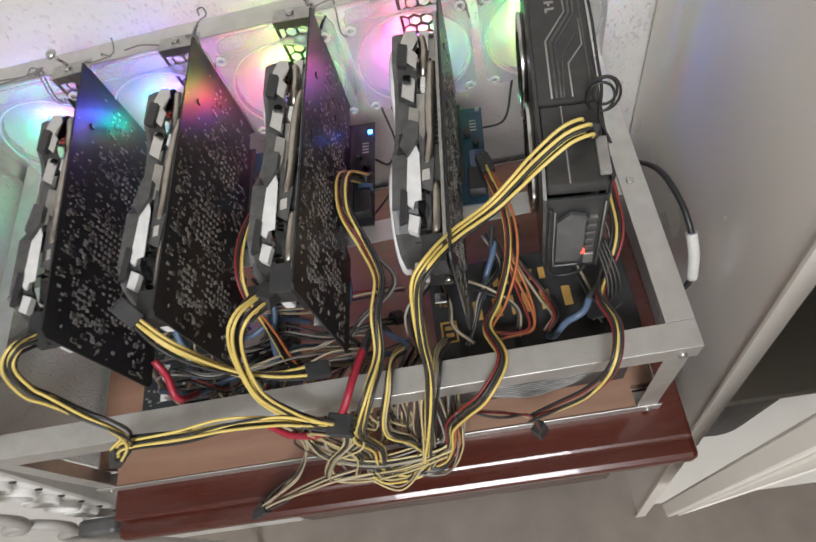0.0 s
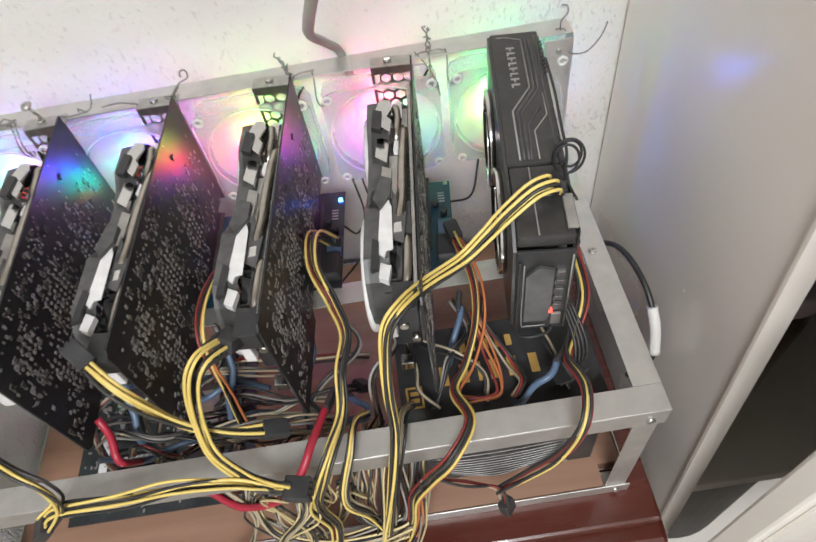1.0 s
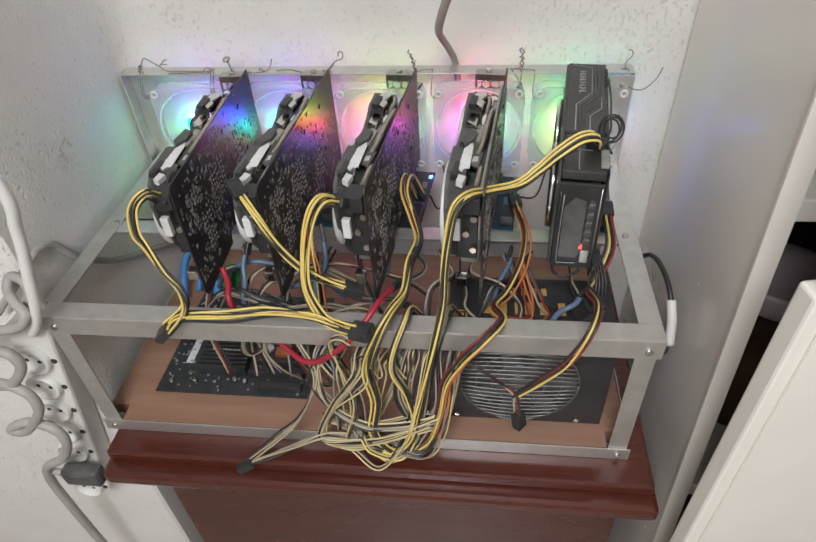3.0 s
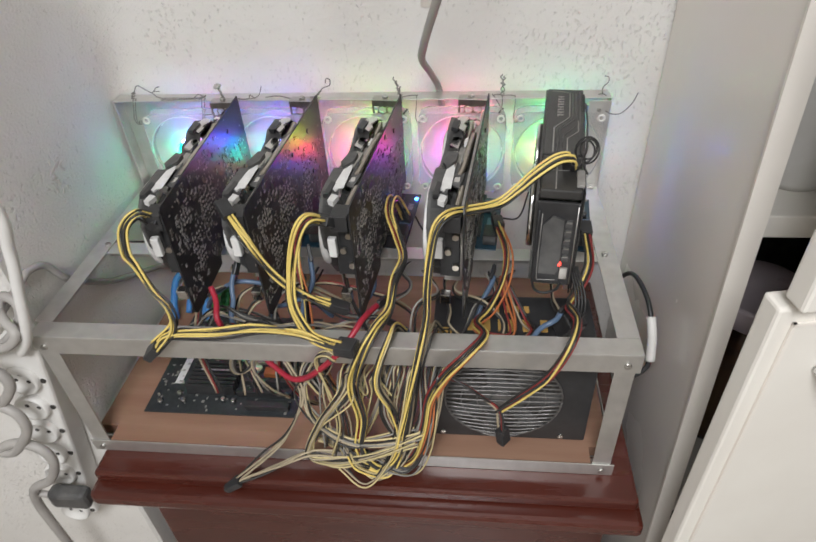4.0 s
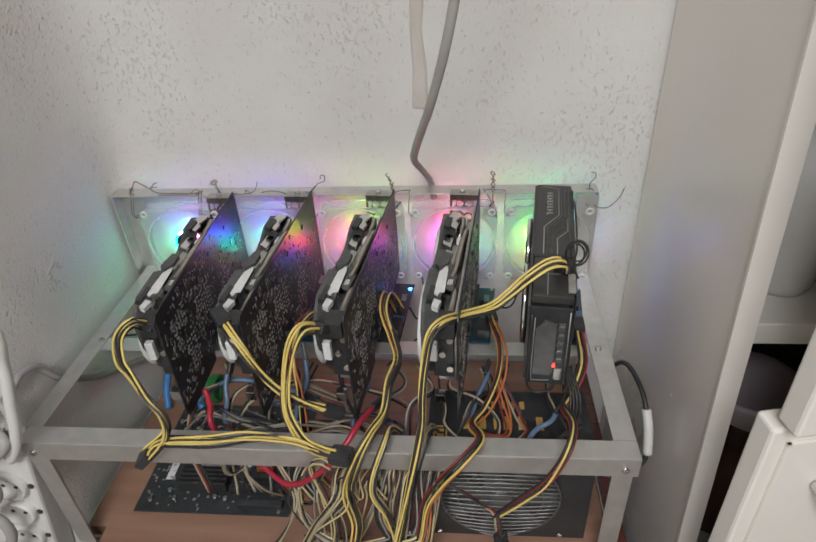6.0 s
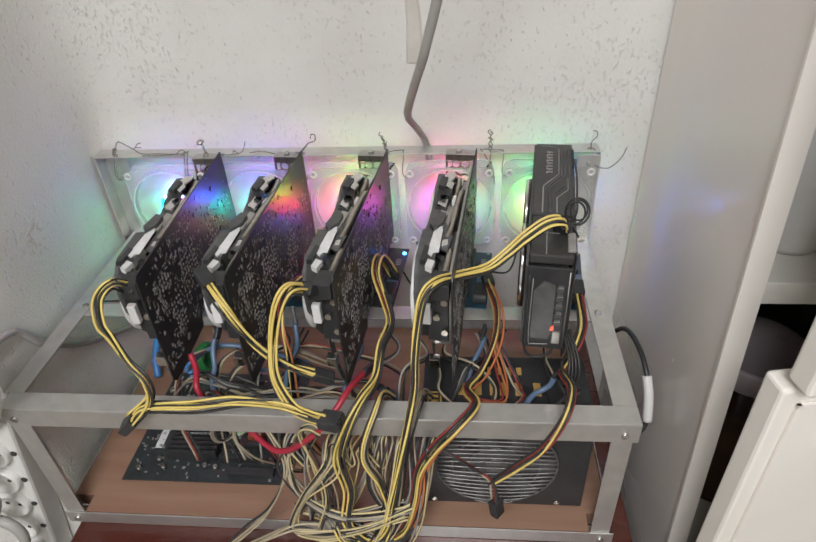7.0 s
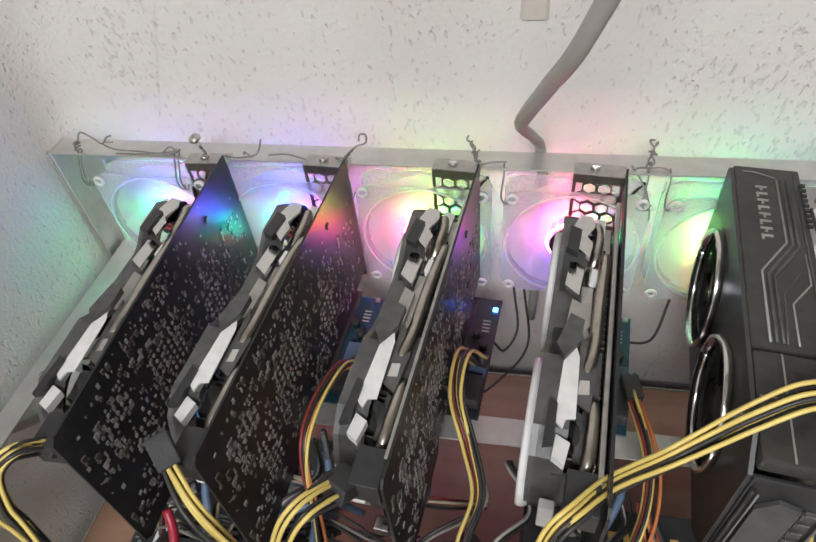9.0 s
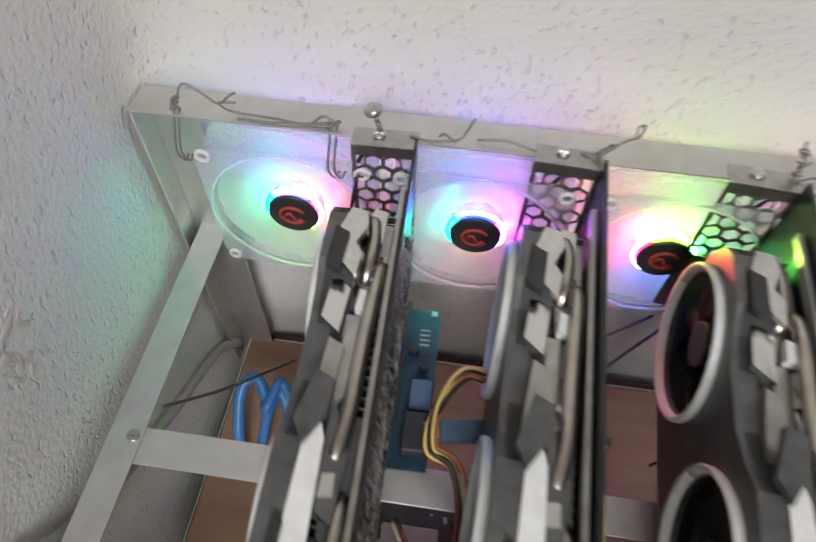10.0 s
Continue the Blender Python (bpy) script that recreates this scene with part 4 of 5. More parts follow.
        lo = [tr.verts.new((x, y, z0)) for y, x in a]
        hi = [tr.verts.new((x, y, z1 + 0.0015 * math.sin(40 * y))) for y, x in a]
        k = len(a)
        tr.faces.new(hi)
        tr.faces.new(list(reversed(lo)))
        for i in range(k):
            tr.faces.new((lo[i], lo[(i + 1) % k], hi[(i + 1) % k], hi[i]))
        bmesh.ops.recalc_face_normals(tr, faces=tr.faces)
        part("trim", tr, mt, sh, {"accent": "white angular trim piece", "chrome": "bright metal clip", "fin": "bare metal clip", "shroud": "dark clip", "black": "black clip"}[mt])
    rngc = random.Random(90 + seed)
    for k in range(9):
        y0 = -0.052 - 0.021 * k
        w = rngc.uniform(0.012, 0.02)
        sheet = bmesh.new()
        grid = [[sheet.verts.new((-0.0235 + 0.0042 * i + rngc.uniform(-0.0008, 0.0008), y0 - w * j / 3, 0.1195 + 0.0035 * math.sin(1.7 * i + k) + rngc.uniform(-0.0012, 0.0012))) for i in range(4)] for j in range(4)]
        for j in range(3):
            for i in range(3):
                sheet.faces.new((grid[j][i], grid[j][i + 1], grid[j + 1][i + 1], grid[j + 1][i]))
        bmesh.ops.solidify(sheet, geom=sheet.faces[:], thickness=0.0006)
        part("shield", sheet, rngc.choice(("chrome", "fin", "shroud")), core, "crumpled bare metal shield")
    part("end_trim", bx((-0.034, -0.262, 0.066), (-0.025, -0.2545, 0.09), 0.0012), "accent", sh, "small white end badge")
    part("end_clip", bx((-0.03, -0.248, 0.026), (-0.018, -0.238, 0.04), 0.001, Matrix.Translation((0, -0.005, 0)) @ Matrix.Rotation(0.12, 4, "X")), "chrome", sh, "bright metal end clip")
    for cy in (-0.076, -0.202):
        axial_fan(c, cy, 0.071, -0.04)
    part("power_socket", bx((-0.022, -CL + 0.002, 0.112), (-0.004, -CL + 0.026, 0.1305), 0.0008), "black", c)
    part("cooler_plate", bx((-0.03, -0.25, 0.034), (-0.008, -0.2475, 0.112), 0.001), "black", c)
    for x, z in ((-0.012, 0.05), (-0.02, 0.07), (-0.012, 0.09)):
        part("pipe_end", cyl(bmesh.new(), (x, -0.253, z), 0.0036, 0.005, "y", 12), "copper", c)
    bracket(c, -0.041, 0.0, 0.1325)
    return c


CZ = 1.0
TIPS = [(0.172, 1.5), (0.283, -3.2), (0.397, -5.0), (0.513, -5.6)]
first = graphics_card(pose(TIPS[0][0], 0.326, CZ, 0, 0, TIPS[0][1]), "black graphics card with bare board and dual fans", 4)
for x, rz in TIPS[1:]:
    copy_thing(first, pose(x, 0.326, CZ, 0, 0, rz))

ls = thing("long_screw", "long loose screw standing tilted on the rail", "screw", pose(0.148, 0.338, RZ + 0.0004, 8, -12, 0))
part("shank", cyl(bmesh.new(), (0, 0, 0.0095), 0.0017, 0.019, "z", 12), "steel", ls)
part("head", lathe(bmesh.new(), [(0, 0.0191), (0.0055, 0.0191), (0.0058, 0.0205), (0.004, 0.0228), (0.0015, 0.0234), (0.0012, 0.0222), (0, 0.0222)], 20), "steel", ls)

# fifth card: closed black cover
c5 = thing("graphics_card", "graphics card with closed black patterned cover", "graphics card", pose(0.632, 0.326, CZ, 0, 0, -7.0) @ Matrix.Diagonal((1, 0.925, 1, 1)), "graphics cards in the rig")
part("board", prism(bmesh.new(), [(0, 0.01), (-0.03, 0.01), (-0.03, 0.0035), (-0.118, 0.0035), (-0.118, 0.008), (-0.262, 0.008), (-0.262, 0.13), (0, 0.13)], -0.0016, 0.0), "pcb", c5)
part("backplate", bx((0.0004, -0.262, 0.012), (0.0022, -0.002, 0.14), 0.0006), "shroud5", c5)
out5 = [(0, 0.02), (0, 0.14), (-0.004, 0.144), (-0.25, 0.144), (-0.27, 0.13), (-0.27, 0.03), (-0.25, 0.014), (-0.01, 0.014)]
s5 = part("cover", prism(bmesh.new(), out5, -0.046, -0.0435, ((-0.072, 0.075, 0.044), (-0.186, 0.075, 0.044))), "shroud5", c5, "satin black fan cover")
part("cover_top", bx((-0.0435, -0.19, 0.1405), (0.0003, -0.0005, 0.1445), 0.0012), "shroud5", s5, "black top face with relief lines")
part("cover_top_front", bx((-0.043, -0.268, 0.132), (-0.001, -0.1905, 0.1432), 0.002), "shroud5", s5)
part("seam", bx((-0.028, -0.266, 0.1432), (-0.027, -0.192, 0.1436)), "line", s5)
part("seam", bx((-0.041, -0.226, 0.1432), (-0.003, -0.2252, 0.1436)), "line", s5)
part("side_block", bx((-0.0075, -0.262, 0.1433), (0.0005, -0.228, 0.147), 0.001), "line", s5, "pale grey corner block")
for cy in (-0.072, -0.186):
    axial_fan(c5, cy, 0.075, -0.0445, 0.041, "chrome")
core5 = part("heatsink", bx((-0.04, -0.26, 0.0165), (-0.005, -0.015, 0.0215), 0.001), "fin", c5)
for k in range(40):
    shared("fin", fin_mesh_wide, core5, Matrix.Translation((0, -0.018 - 0.006 * k, 0)))
Z5 = 0.1448
for off, mt in ((0.0, "line"), (0.0035, "shroud"), (0.007, "shroud")):
    pts = [(-0.016 + off, -0.016, Z5), (-0.016 + off, -0.09 - off * 0.6, Z5), (-0.033 + off, -0.122 - off * 0.6, Z5), (-0.033 + off, -0.185, Z5)]
    part("relief_line", tube(bmesh.new(), [Vector(q) for q in pts], 0.0009 if mt == "line" else 0.0012, 5, 0.6), mt, s5)
for pts, mt in (([(-0.006, -0.1, Z5), (-0.006, -0.13, Z5), (-0.018, -0.15, Z5), (-0.018, -0.185, Z5)], "line"), ([(-0.01, -0.118, Z5), (-0.016, -0.13, Z5), (-0.022, -0.142, Z5), (-0.024, -0.185, Z5)], "shroud"), ([(-0.004, -0.008, Z5), (-0.004, -0.185, Z5)], "shroud"), ([(-0.038, -0.008, Z5), (-0.03, -0.008, Z5), (-0.016, -0.014, Z5)], "line")):
    part("relief_line", tube(bmesh.new(), [Vector(q) for q in pts], 0.0007, 5, 0.6), mt, s5)
# maker's mark as a row of plain upright bars along the top face
for k in range(8):
    y = -0.026 - 0.0082 * k
    bm = bx((-0.0305, y - 0.0022, Z5 - 0.0003), (-0.0232, y, Z5 + 0.0004))
    box(bm, (-0.0305 if k % 2 else -0.0278, y - 0.0052, Z5 - 0.0003), (-0.0289 if k % 2 else -0.0262, y - 0.0023, Z5 + 0.0004))
    part("mark_bar", bm, "line", s5)
sl = bmesh.new()
for k in range(9):
    box(sl, (-0.0015, -0.02 - 0.006 * k - 0.003, 0.1446), (0.0018, -0.02 - 0.006 * k, 0.1462))
part("side_clip", sl, "black", s5)
# front end: framed window with slots and a red light
fe = part("front_end", bx((-0.0435, -0.272, 0.026), (-0.001, -0.2685, 0.131), 0.001), "black", s5)
wf = prism(bmesh.new(), [(-0.0362, 0.042), (-0.0185, 0.042), (-0.0155, 0.05), (-0.0155, 0.112), (-0.027, 0.116), (-0.0362, 0.105)], 0.0, 0.003)
bmesh.ops.transform(wf, matrix=Matrix(((0, 1, 0, 0), (1, 0, 0, -0.2755), (0, 0, 1, 0), (0, 0, 0, 1))), verts=wf.verts)
bmesh.ops.recalc_face_normals(wf, faces=wf.faces)
part("window_frame", wf, "shroud", fe, "grey inset panel")
part("front_rim", tube(bmesh.new(), smooth_path([(-0.041, -0.2735, 0.122), (-0.0415, -0.274, 0.05), (-0.04, -0.274, 0.022), (-0.03, -0.274, 0.014), (-0.016, -0.274, 0.02), (-0.012, -0.274, 0.03)], 5), 0.0016, 6), "black", fe)
part("front_rim", tube(bmesh.new(), smooth_path([(-0.0378, -0.274, 0.118), (-0.0378, -0.274, 0.04), (-0.033, -0.274, 0.033), (-0.018, -0.274, 0.034)], 4), 0.0006, 5), "line", fe)
part("front_rim", tube(bmesh.new(), [Vector((-0.0032, -0.274, 0.128)), Vector((-0.0028, -0.274, 0.03))], 0.0008, 5), "fin", fe)
slot_mesh = mesh_of("slot", bx((-0.0142, -0.2748, 0.0), (-0.0072, -0.2722, 0.0052), 0.0004), "shroud")
# thin pale strips stand in for the highlights along the slots
slot_glint = mesh_of("slot_glint", bx((-0.013, -0.2752, 0.0054), (-0.0075, -0.2724, 0.0066)), "fin")
for k in range(5):
    sl = shared("slot", slot_mesh, fe, Matrix.Translation((0, 0, 0.06 + 0.0108 * k)))
    shared("slot_glint", slot_glint, s5, Matrix.Translation((0, 0, 0.06 + 0.0108 * k)))
part("side_plate", bx((-0.0145, -0.2752, 0.036), (-0.006, -0.2722, 0.052), 0.0008), "fin", fe, "pale corner piece")
part("power_led", bx((-0.0165, -0.2758, 0.0545), (-0.0135, -0.2722, 0.0578)), glow("red_indicator", (1.0, 0.06, 0.04), 3.0), fe, "small red indicator light")
part("power_socket", bx((-0.022, -0.222, 0.1387), (-0.003, -0.203, 0.1435), 0.0008), "black", c5)
bracket(c5, -0.043, -0.001, 0.1325)
lp = bmesh.new()
for k, (rr, cx) in enumerate(((0.0095, 0.0), (0.012, 0.002), (0.0085, 0.0035))):
    tube(lp, [Vector((cx + rr * math.cos(a), -0.196 + 0.003 * k + 0.004 * math.sin(a), 0.152 + rr * 1.15 * math.sin(a))) for a in (0.6 * k + 6.6 * q / 24 for q in range(25))], 0.0011, 6)
tube(lp, smooth_path([(0.0025, -0.05, 0.146), (0.004, -0.1, 0.146), (0.003, -0.15, 0.147), (0.002, -0.185, 0.149), (-0.002, -0.21, 0.147), (0.0025, -0.235, 0.146)], 6), 0.0012, 6)
part("tied_lead", lp, "blackw", c5, "looped black tie lead")

# ---- risers ----
blue_led = glow("blue_indicator", (0.03, 0.16, 1.0), 22.0)
for i, (x, rz) in enumerate(TIPS + [(0.632, -6.3)]):
    r = thing("riser_board", "blue riser board under a graphics card", "riser board", pose(x, 0.326, 0.9987, 0, 0, rz), "riser boards")
    part("board", bx((-0.012, -0.15, 0), (0.0255, -0.03 if i != 2 else -0.02, 0.0014)), "blackboard" if i == 2 else "blueboard", r)
    part("slot", bx((-0.006, -0.125, 0.0016), (0.0035, -0.025, 0.0042), 0.0005), "black", r)
    part("power_plug", bx((0.008, -0.142, 0.0016), (0.0245, -0.116, 0.016), 0.001), "black", r)
    part("usb_socket", bx((0.01, -0.112, 0.0016), (0.0245, -0.09, 0.009), 0.0005), "usb", r)
    part("capacitor", cyl(bmesh.new(), (0.017, -0.078, 0.006), 0.0035, 0.0085, "z", 14), "black", r)
    part("capacitor", cyl(bmesh.new(), (0.009, -0.066, 0.006), 0.0035, 0.0085, "z", 14), "black", r)
    pm = bmesh.new()
    for k in range(4):
        box(pm, (0.012, -0.048 - 0.004 * k, 0.0014), (0.019, -0.0465 - 0.004 * k, 0.0018))
    part("print_layer", pm, "silk", r)
    part("indicator", bx((0.0185, -0.0355, 0.0014), (0.023, -0.031, 0.0034), 0.0004), blue_led if i == 2 else "solder", r, "bright blue indicator light" if i == 2 else "")

# ---- wiring ----
WIRES = {
    'RISER_2': [(0.306, 0.205, 1.016), (0.299, 0.19, 1.034), (0.294, 0.15, 1.05), (0.291, 0.12, 1.048), (0.292, 0.1, 1.03), (0.3, 0.08, 1.0), (0.305, 0.06, 0.95), (0.31, 0.07, 0.87), (0.312, 0.09, 0.82)],
    'RISER_1': [(0.243, 0.226, 1.012), (0.238, 0.229, 1.03), (0.218, 0.231, 1.036), (0.203, 0.208, 1.034), (0.202, 0.183, 1.028), (0.216, 0.176, 1.022), (0.226, 0.156, 1.005), (0.228, 0.125, 0.96)],
    'RISER_1B': [(0.246, 0.2, 1.02), (0.242, 0.19, 1.03), (0.236, 0.17, 1.028), (0.233, 0.15, 1.01), (0.236, 0.12, 0.96)],
    'CARD_1': [(0.165, 0.055, 1.122), (0.158, 0.040, 1.138), (0.146, 0.030, 1.127), (0.145, 0.020, 1.105), (0.152, 0.015, 1.092), (0.167, 0.005, 1.067), (0.183, -0.003, 1.051), (0.183, -0.008, 1.028), (0.156, -0.012, 1.000)],
    'CARD_1_TAIL': [(0.156, -0.012, 1.000), (0.177, -0.010, 1.019), (0.234, -0.012, 1.026), (0.277, -0.012, 1.032), (0.319, -0.014, 1.030), (0.344, -0.018, 1.022), (0.364, -0.022, 1.021)],
    'CARD_2': [(0.248, 0.050, 1.135), (0.268, 0.030, 1.118), (0.287, 0.020, 1.091), (0.305, 0.016, 1.071), (0.327, 0.016, 1.054), (0.352, 0.020, 1.040)],
    'CARD_3': [(0.346, 0.050, 1.127), (0.335, 0.030, 1.140), (0.324, 0.020, 1.123), (0.315, 0.010, 1.087), (0.314, 0.000, 1.055), (0.329, -0.010, 1.026), (0.350, -0.020, 1.024), (0.366, -0.024, 1.025)],
    'CARD_5': [(0.594, 0.122, 1.15), (0.59, 0.116, 1.161), (0.576, 0.112, 1.160), (0.556, 0.105, 1.147), (0.540, 0.099, 1.133), (0.520, 0.090, 1.121), (0.490, 0.070, 1.126), (0.471, 0.050, 1.134), (0.459, 0.040, 1.125), (0.453, 0.030, 1.096), (0.450, 0.018, 1.067), (0.449, 0.004, 1.039), (0.442, -0.012, 1.003), (0.433, -0.022, 0.958), (0.422, -0.028, 0.902), (0.412, -0.033, 0.855), (0.39, -0.036, 0.828), (0.365, -0.034, 0.83)],
    'RISER_3': [(0.405, 0.220, 1.019), (0.397, 0.190, 1.065), (0.397, 0.150, 1.070), (0.409, 0.120, 1.056), (0.418, 0.090, 1.048), (0.411, 0.060, 1.042), (0.407, 0.030, 1.026), (0.396, 0.000, 1.027), (0.383, -0.018, 1.009), (0.369, -0.020, 0.962), (0.374, -0.022, 0.910), (0.368, -0.03, 0.862), (0.386, -0.034, 0.832), (0.41, -0.032, 0.835)],
    'RISER_4': [(0.527, 0.200, 1.021), (0.536, 0.150, 1.017), (0.532, 0.110, 1.005), (0.516, 0.075, 0.990), (0.501, 0.050, 0.990), (0.509, 0.015, 1.005), (0.490, -0.012, 1.001), (0.470, -0.018, 0.978), (0.453, -0.020, 0.943), (0.446, -0.026, 0.9), (0.434, -0.03, 0.855), (0.415, -0.03, 0.83)],
    'RISER_4_LOOP': [(0.531, 0.120, 1.004), (0.537, 0.090, 0.984), (0.540, 0.050, 0.976), (0.513, 0.045, 0.981), (0.499, 0.050, 0.987)],
    'RISER_5': [(0.625, 0.150, 1.047), (0.623, 0.100, 1.037), (0.606, 0.070, 1.019), (0.596, 0.050, 1.022), (0.601, 0.018, 1.030), (0.592, -0.010, 1.021), (0.574, -0.018, 0.984), (0.549, -0.020, 0.955), (0.525, -0.020, 0.928)],
    'RISER_5_TAIL': [(0.471, -0.018, 0.978), (0.491, -0.020, 0.966), (0.510, -0.020, 0.945), (0.525, -0.020, 0.928), (0.531, -0.024, 0.896)],
    'SATA_1': [(0.396, 0.040, 1.026), (0.384, 0.005, 1.038), (0.374, -0.012, 1.032), (0.359, -0.022, 1.013), (0.338, -0.018, 0.984), (0.318, -0.012, 0.96), (0.297, -0.006, 0.95), (0.272, 0.01, 0.955), (0.245, 0.03, 0.97)],
    'SATA_2': [(0.201, 0.060, 1.028), (0.209, 0.040, 1.013), (0.215, 0.030, 0.998), (0.201, 0.050, 0.948)],
    'USB_5': [(0.594, 0.060, 1.004), (0.577, 0.045, 0.998), (0.562, 0.040, 0.979), (0.549, 0.050, 0.949)],
    'USB_4': [(0.519, 0.140, 0.986), (0.510, 0.110, 0.972), (0.495, 0.090, 0.954), (0.480, 0.080, 0.942)],
    'USB_3': [(0.402, 0.080, 0.958), (0.419, 0.060, 0.967), (0.411, 0.050, 0.961), (0.385, 0.060, 0.945)],
    'USB_2': [(0.302, 0.120, 1.026), (0.308, 0.100, 1.004), (0.298, 0.080, 0.991), (0.290, 0.070, 0.967)],
    'USB_1': [(0.215, 0.100, 1.020), (0.211, 0.080, 0.998), (0.215, 0.060, 0.985), (0.215, 0.060, 0.950)],
    'ATX_1': [(0.386, 0.010, 1.016), (0.383, -0.018, 1.001), (0.355, -0.022, 0.946), (0.323, -0.024, 0.891), (0.307, -0.030, 0.847), (0.338, -0.035, 0.841), (0.388, -0.035, 0.860), (0.435, -0.030, 0.885)],
    'ATX_2': [(0.407, 0.010, 1.017), (0.396, -0.020, 0.967), (0.411, -0.022, 0.921), (0.418, -0.028, 0.861), (0.399, -0.035, 0.822), (0.368, -0.040, 0.840), (0.358, -0.035, 0.858)],
    'ATX_3': [(0.447, 0.000, 1.021), (0.438, -0.018, 0.970), (0.430, -0.020, 0.910), (0.416, -0.030, 0.853), (0.388, -0.040, 0.822), (0.366, -0.030, 0.828)],
    'ATX_4': [(0.465, -0.018, 0.975), (0.457, -0.020, 0.920), (0.447, -0.026, 0.864), (0.424, -0.036, 0.831), (0.391, -0.030, 0.841)],
    'ATX_5': [(0.358, -0.022, 1.005), (0.348, -0.020, 1.011), (0.335, -0.018, 0.996), (0.342, -0.020, 0.952), (0.348, -0.022, 0.899), (0.338, -0.030, 0.849)],
    'ATX_6': [(0.409, 0.000, 0.989), (0.396, 0.000, 0.928), (0.371, 0.000, 0.858), (0.346, -0.010, 0.839), (0.320, -0.020, 0.864)],
    'ATX_7': [(0.323, 0.000, 0.978), (0.308, -0.005, 0.931), (0.319, -0.020, 0.895), (0.365, -0.030, 0.872), (0.429, -0.030, 0.885), (0.449, -0.020, 0.891)],
    'TAIL_1': [(0.287, 0.010, 0.974), (0.305, -0.010, 0.928), (0.285, -0.024, 0.879), (0.253, -0.034, 0.845), (0.212, -0.045, 0.804)],
    'TAIL_2': [(0.338, -0.030, 0.849), (0.309, -0.034, 0.854), (0.269, -0.038, 0.831), (0.236, -0.044, 0.816), (0.213, -0.050, 0.805)],
    'MB_1': [(0.238, 0.034, 0.985), (0.215, 0.030, 0.939), (0.213, 0.040, 0.908), (0.231, 0.050, 0.916), (0.255, 0.030, 0.984)],
    'MB_2': [(0.291, 0.036, 0.985), (0.274, 0.020, 0.95), (0.281, 0.024, 0.9), (0.282, 0.06, 0.835), (0.27, 0.09, 0.82)],
    'MB_3': [(0.255, 0.036, 0.985), (0.241, 0.024, 0.939), (0.249, 0.030, 0.89), (0.255, 0.06, 0.84), (0.24, 0.08, 0.82)],
    'MB_4': [(0.303, 0.036, 0.985), (0.292, 0.022, 0.95), (0.296, 0.020, 0.89), (0.3, 0.05, 0.84), (0.29, 0.075, 0.82)],
}



def from_below(pts):
    """A lead that comes out from under the front bar."""
    low = [p for p in pts if p[2] < 0.962]
    x, y, z = low[0]
    return [(x + 0.016, 0.06, 0.925), (x + 0.008, 0.025, 0.952), (x + 0.003, 0.004, 0.957)] + low


for key in [k for k in WIRES if k.startswith("ATX")]:
    x, y, z = WIRES[key][0]
    if key in ("ATX_2", "ATX_3"):
        WIRES[key] = [(x + 0.012, 0.05, 0.975), (x + 0.006, 0.03, 1.004), (x + 0.002, 0.004, 1.009)] + WIRES[key][1:]
    elif key not in ("ATX_4", "ATX_5"):
        WIRES[key] = from_below(WIRES[key])


def bundle(name, key, colours, label, category="cable", r=0.00135, cols=4, pitch=0.0036, seed=0, plug=None, group="power cables"):
    t = thing(name, label, category, None, group)
    path = smooth_path(WIRES[key], 8)
    fr = frames_along(path)
    rng = random.Random(seed)
    rows = -(-len(colours) // cols)
    for i, col in enumerate(colours):
        cx, cy = (i % cols) - (cols - 1) / 2, (i // cols) - (rows - 1) / 2
        ph, wob = rng.uniform(0, 6.28), rng.uniform(0.5, 1.6)
        pts = []
        for k, (p, (s, u)) in enumerate(zip(path, fr)):
            q = k / (len(path) - 1)
            pinch = 1.0 - 0.35 * math.sin(math.pi * q)
            tw = 0.9 * math.sin(2.2 * q + seed)
            ox = cx * pitch * pinch + 0.0019 * math.sin(ph + 7 * q * wob)
            oy = cy * pitch + 0.0017 * math.cos(ph * 2 + 6 * q * wob)
            pts.append(p + s * (ox * math.cos(tw) - oy * math.sin(tw)) + u * (ox * math.sin(tw) + oy * math.cos(tw)))
        part("wire", tube(bmesh.new(), pts, r, 6), col, t)
    if plug:
        for end in plug:
            p = path[0] if end == 0 else path[-1]
            d = (path[0] - path[2]).normalized() if end == 0 else (path[-1] - path[-3]).normalized()
            q = d.to_track_quat("Y", "Z").to_matrix().to_4x4()
            w = cols * pitch * 0.62
            pb = bx((-w, -0.006, -0.005), (w, 0.014, 0.005), 0.001)
            for k in range(cols):
                box(pb, (-w + 0.001 + k * 2 * w / cols, 0.014, -0.0038), (-w + (k + 1) * 2 * w / cols - 0.001, 0.0155, 0.0038))
            bmesh.ops.transform(pb, matrix=Matrix.Translation(p) @ q, verts=pb.verts)
            part("plug", pb, "black", t)
    return t


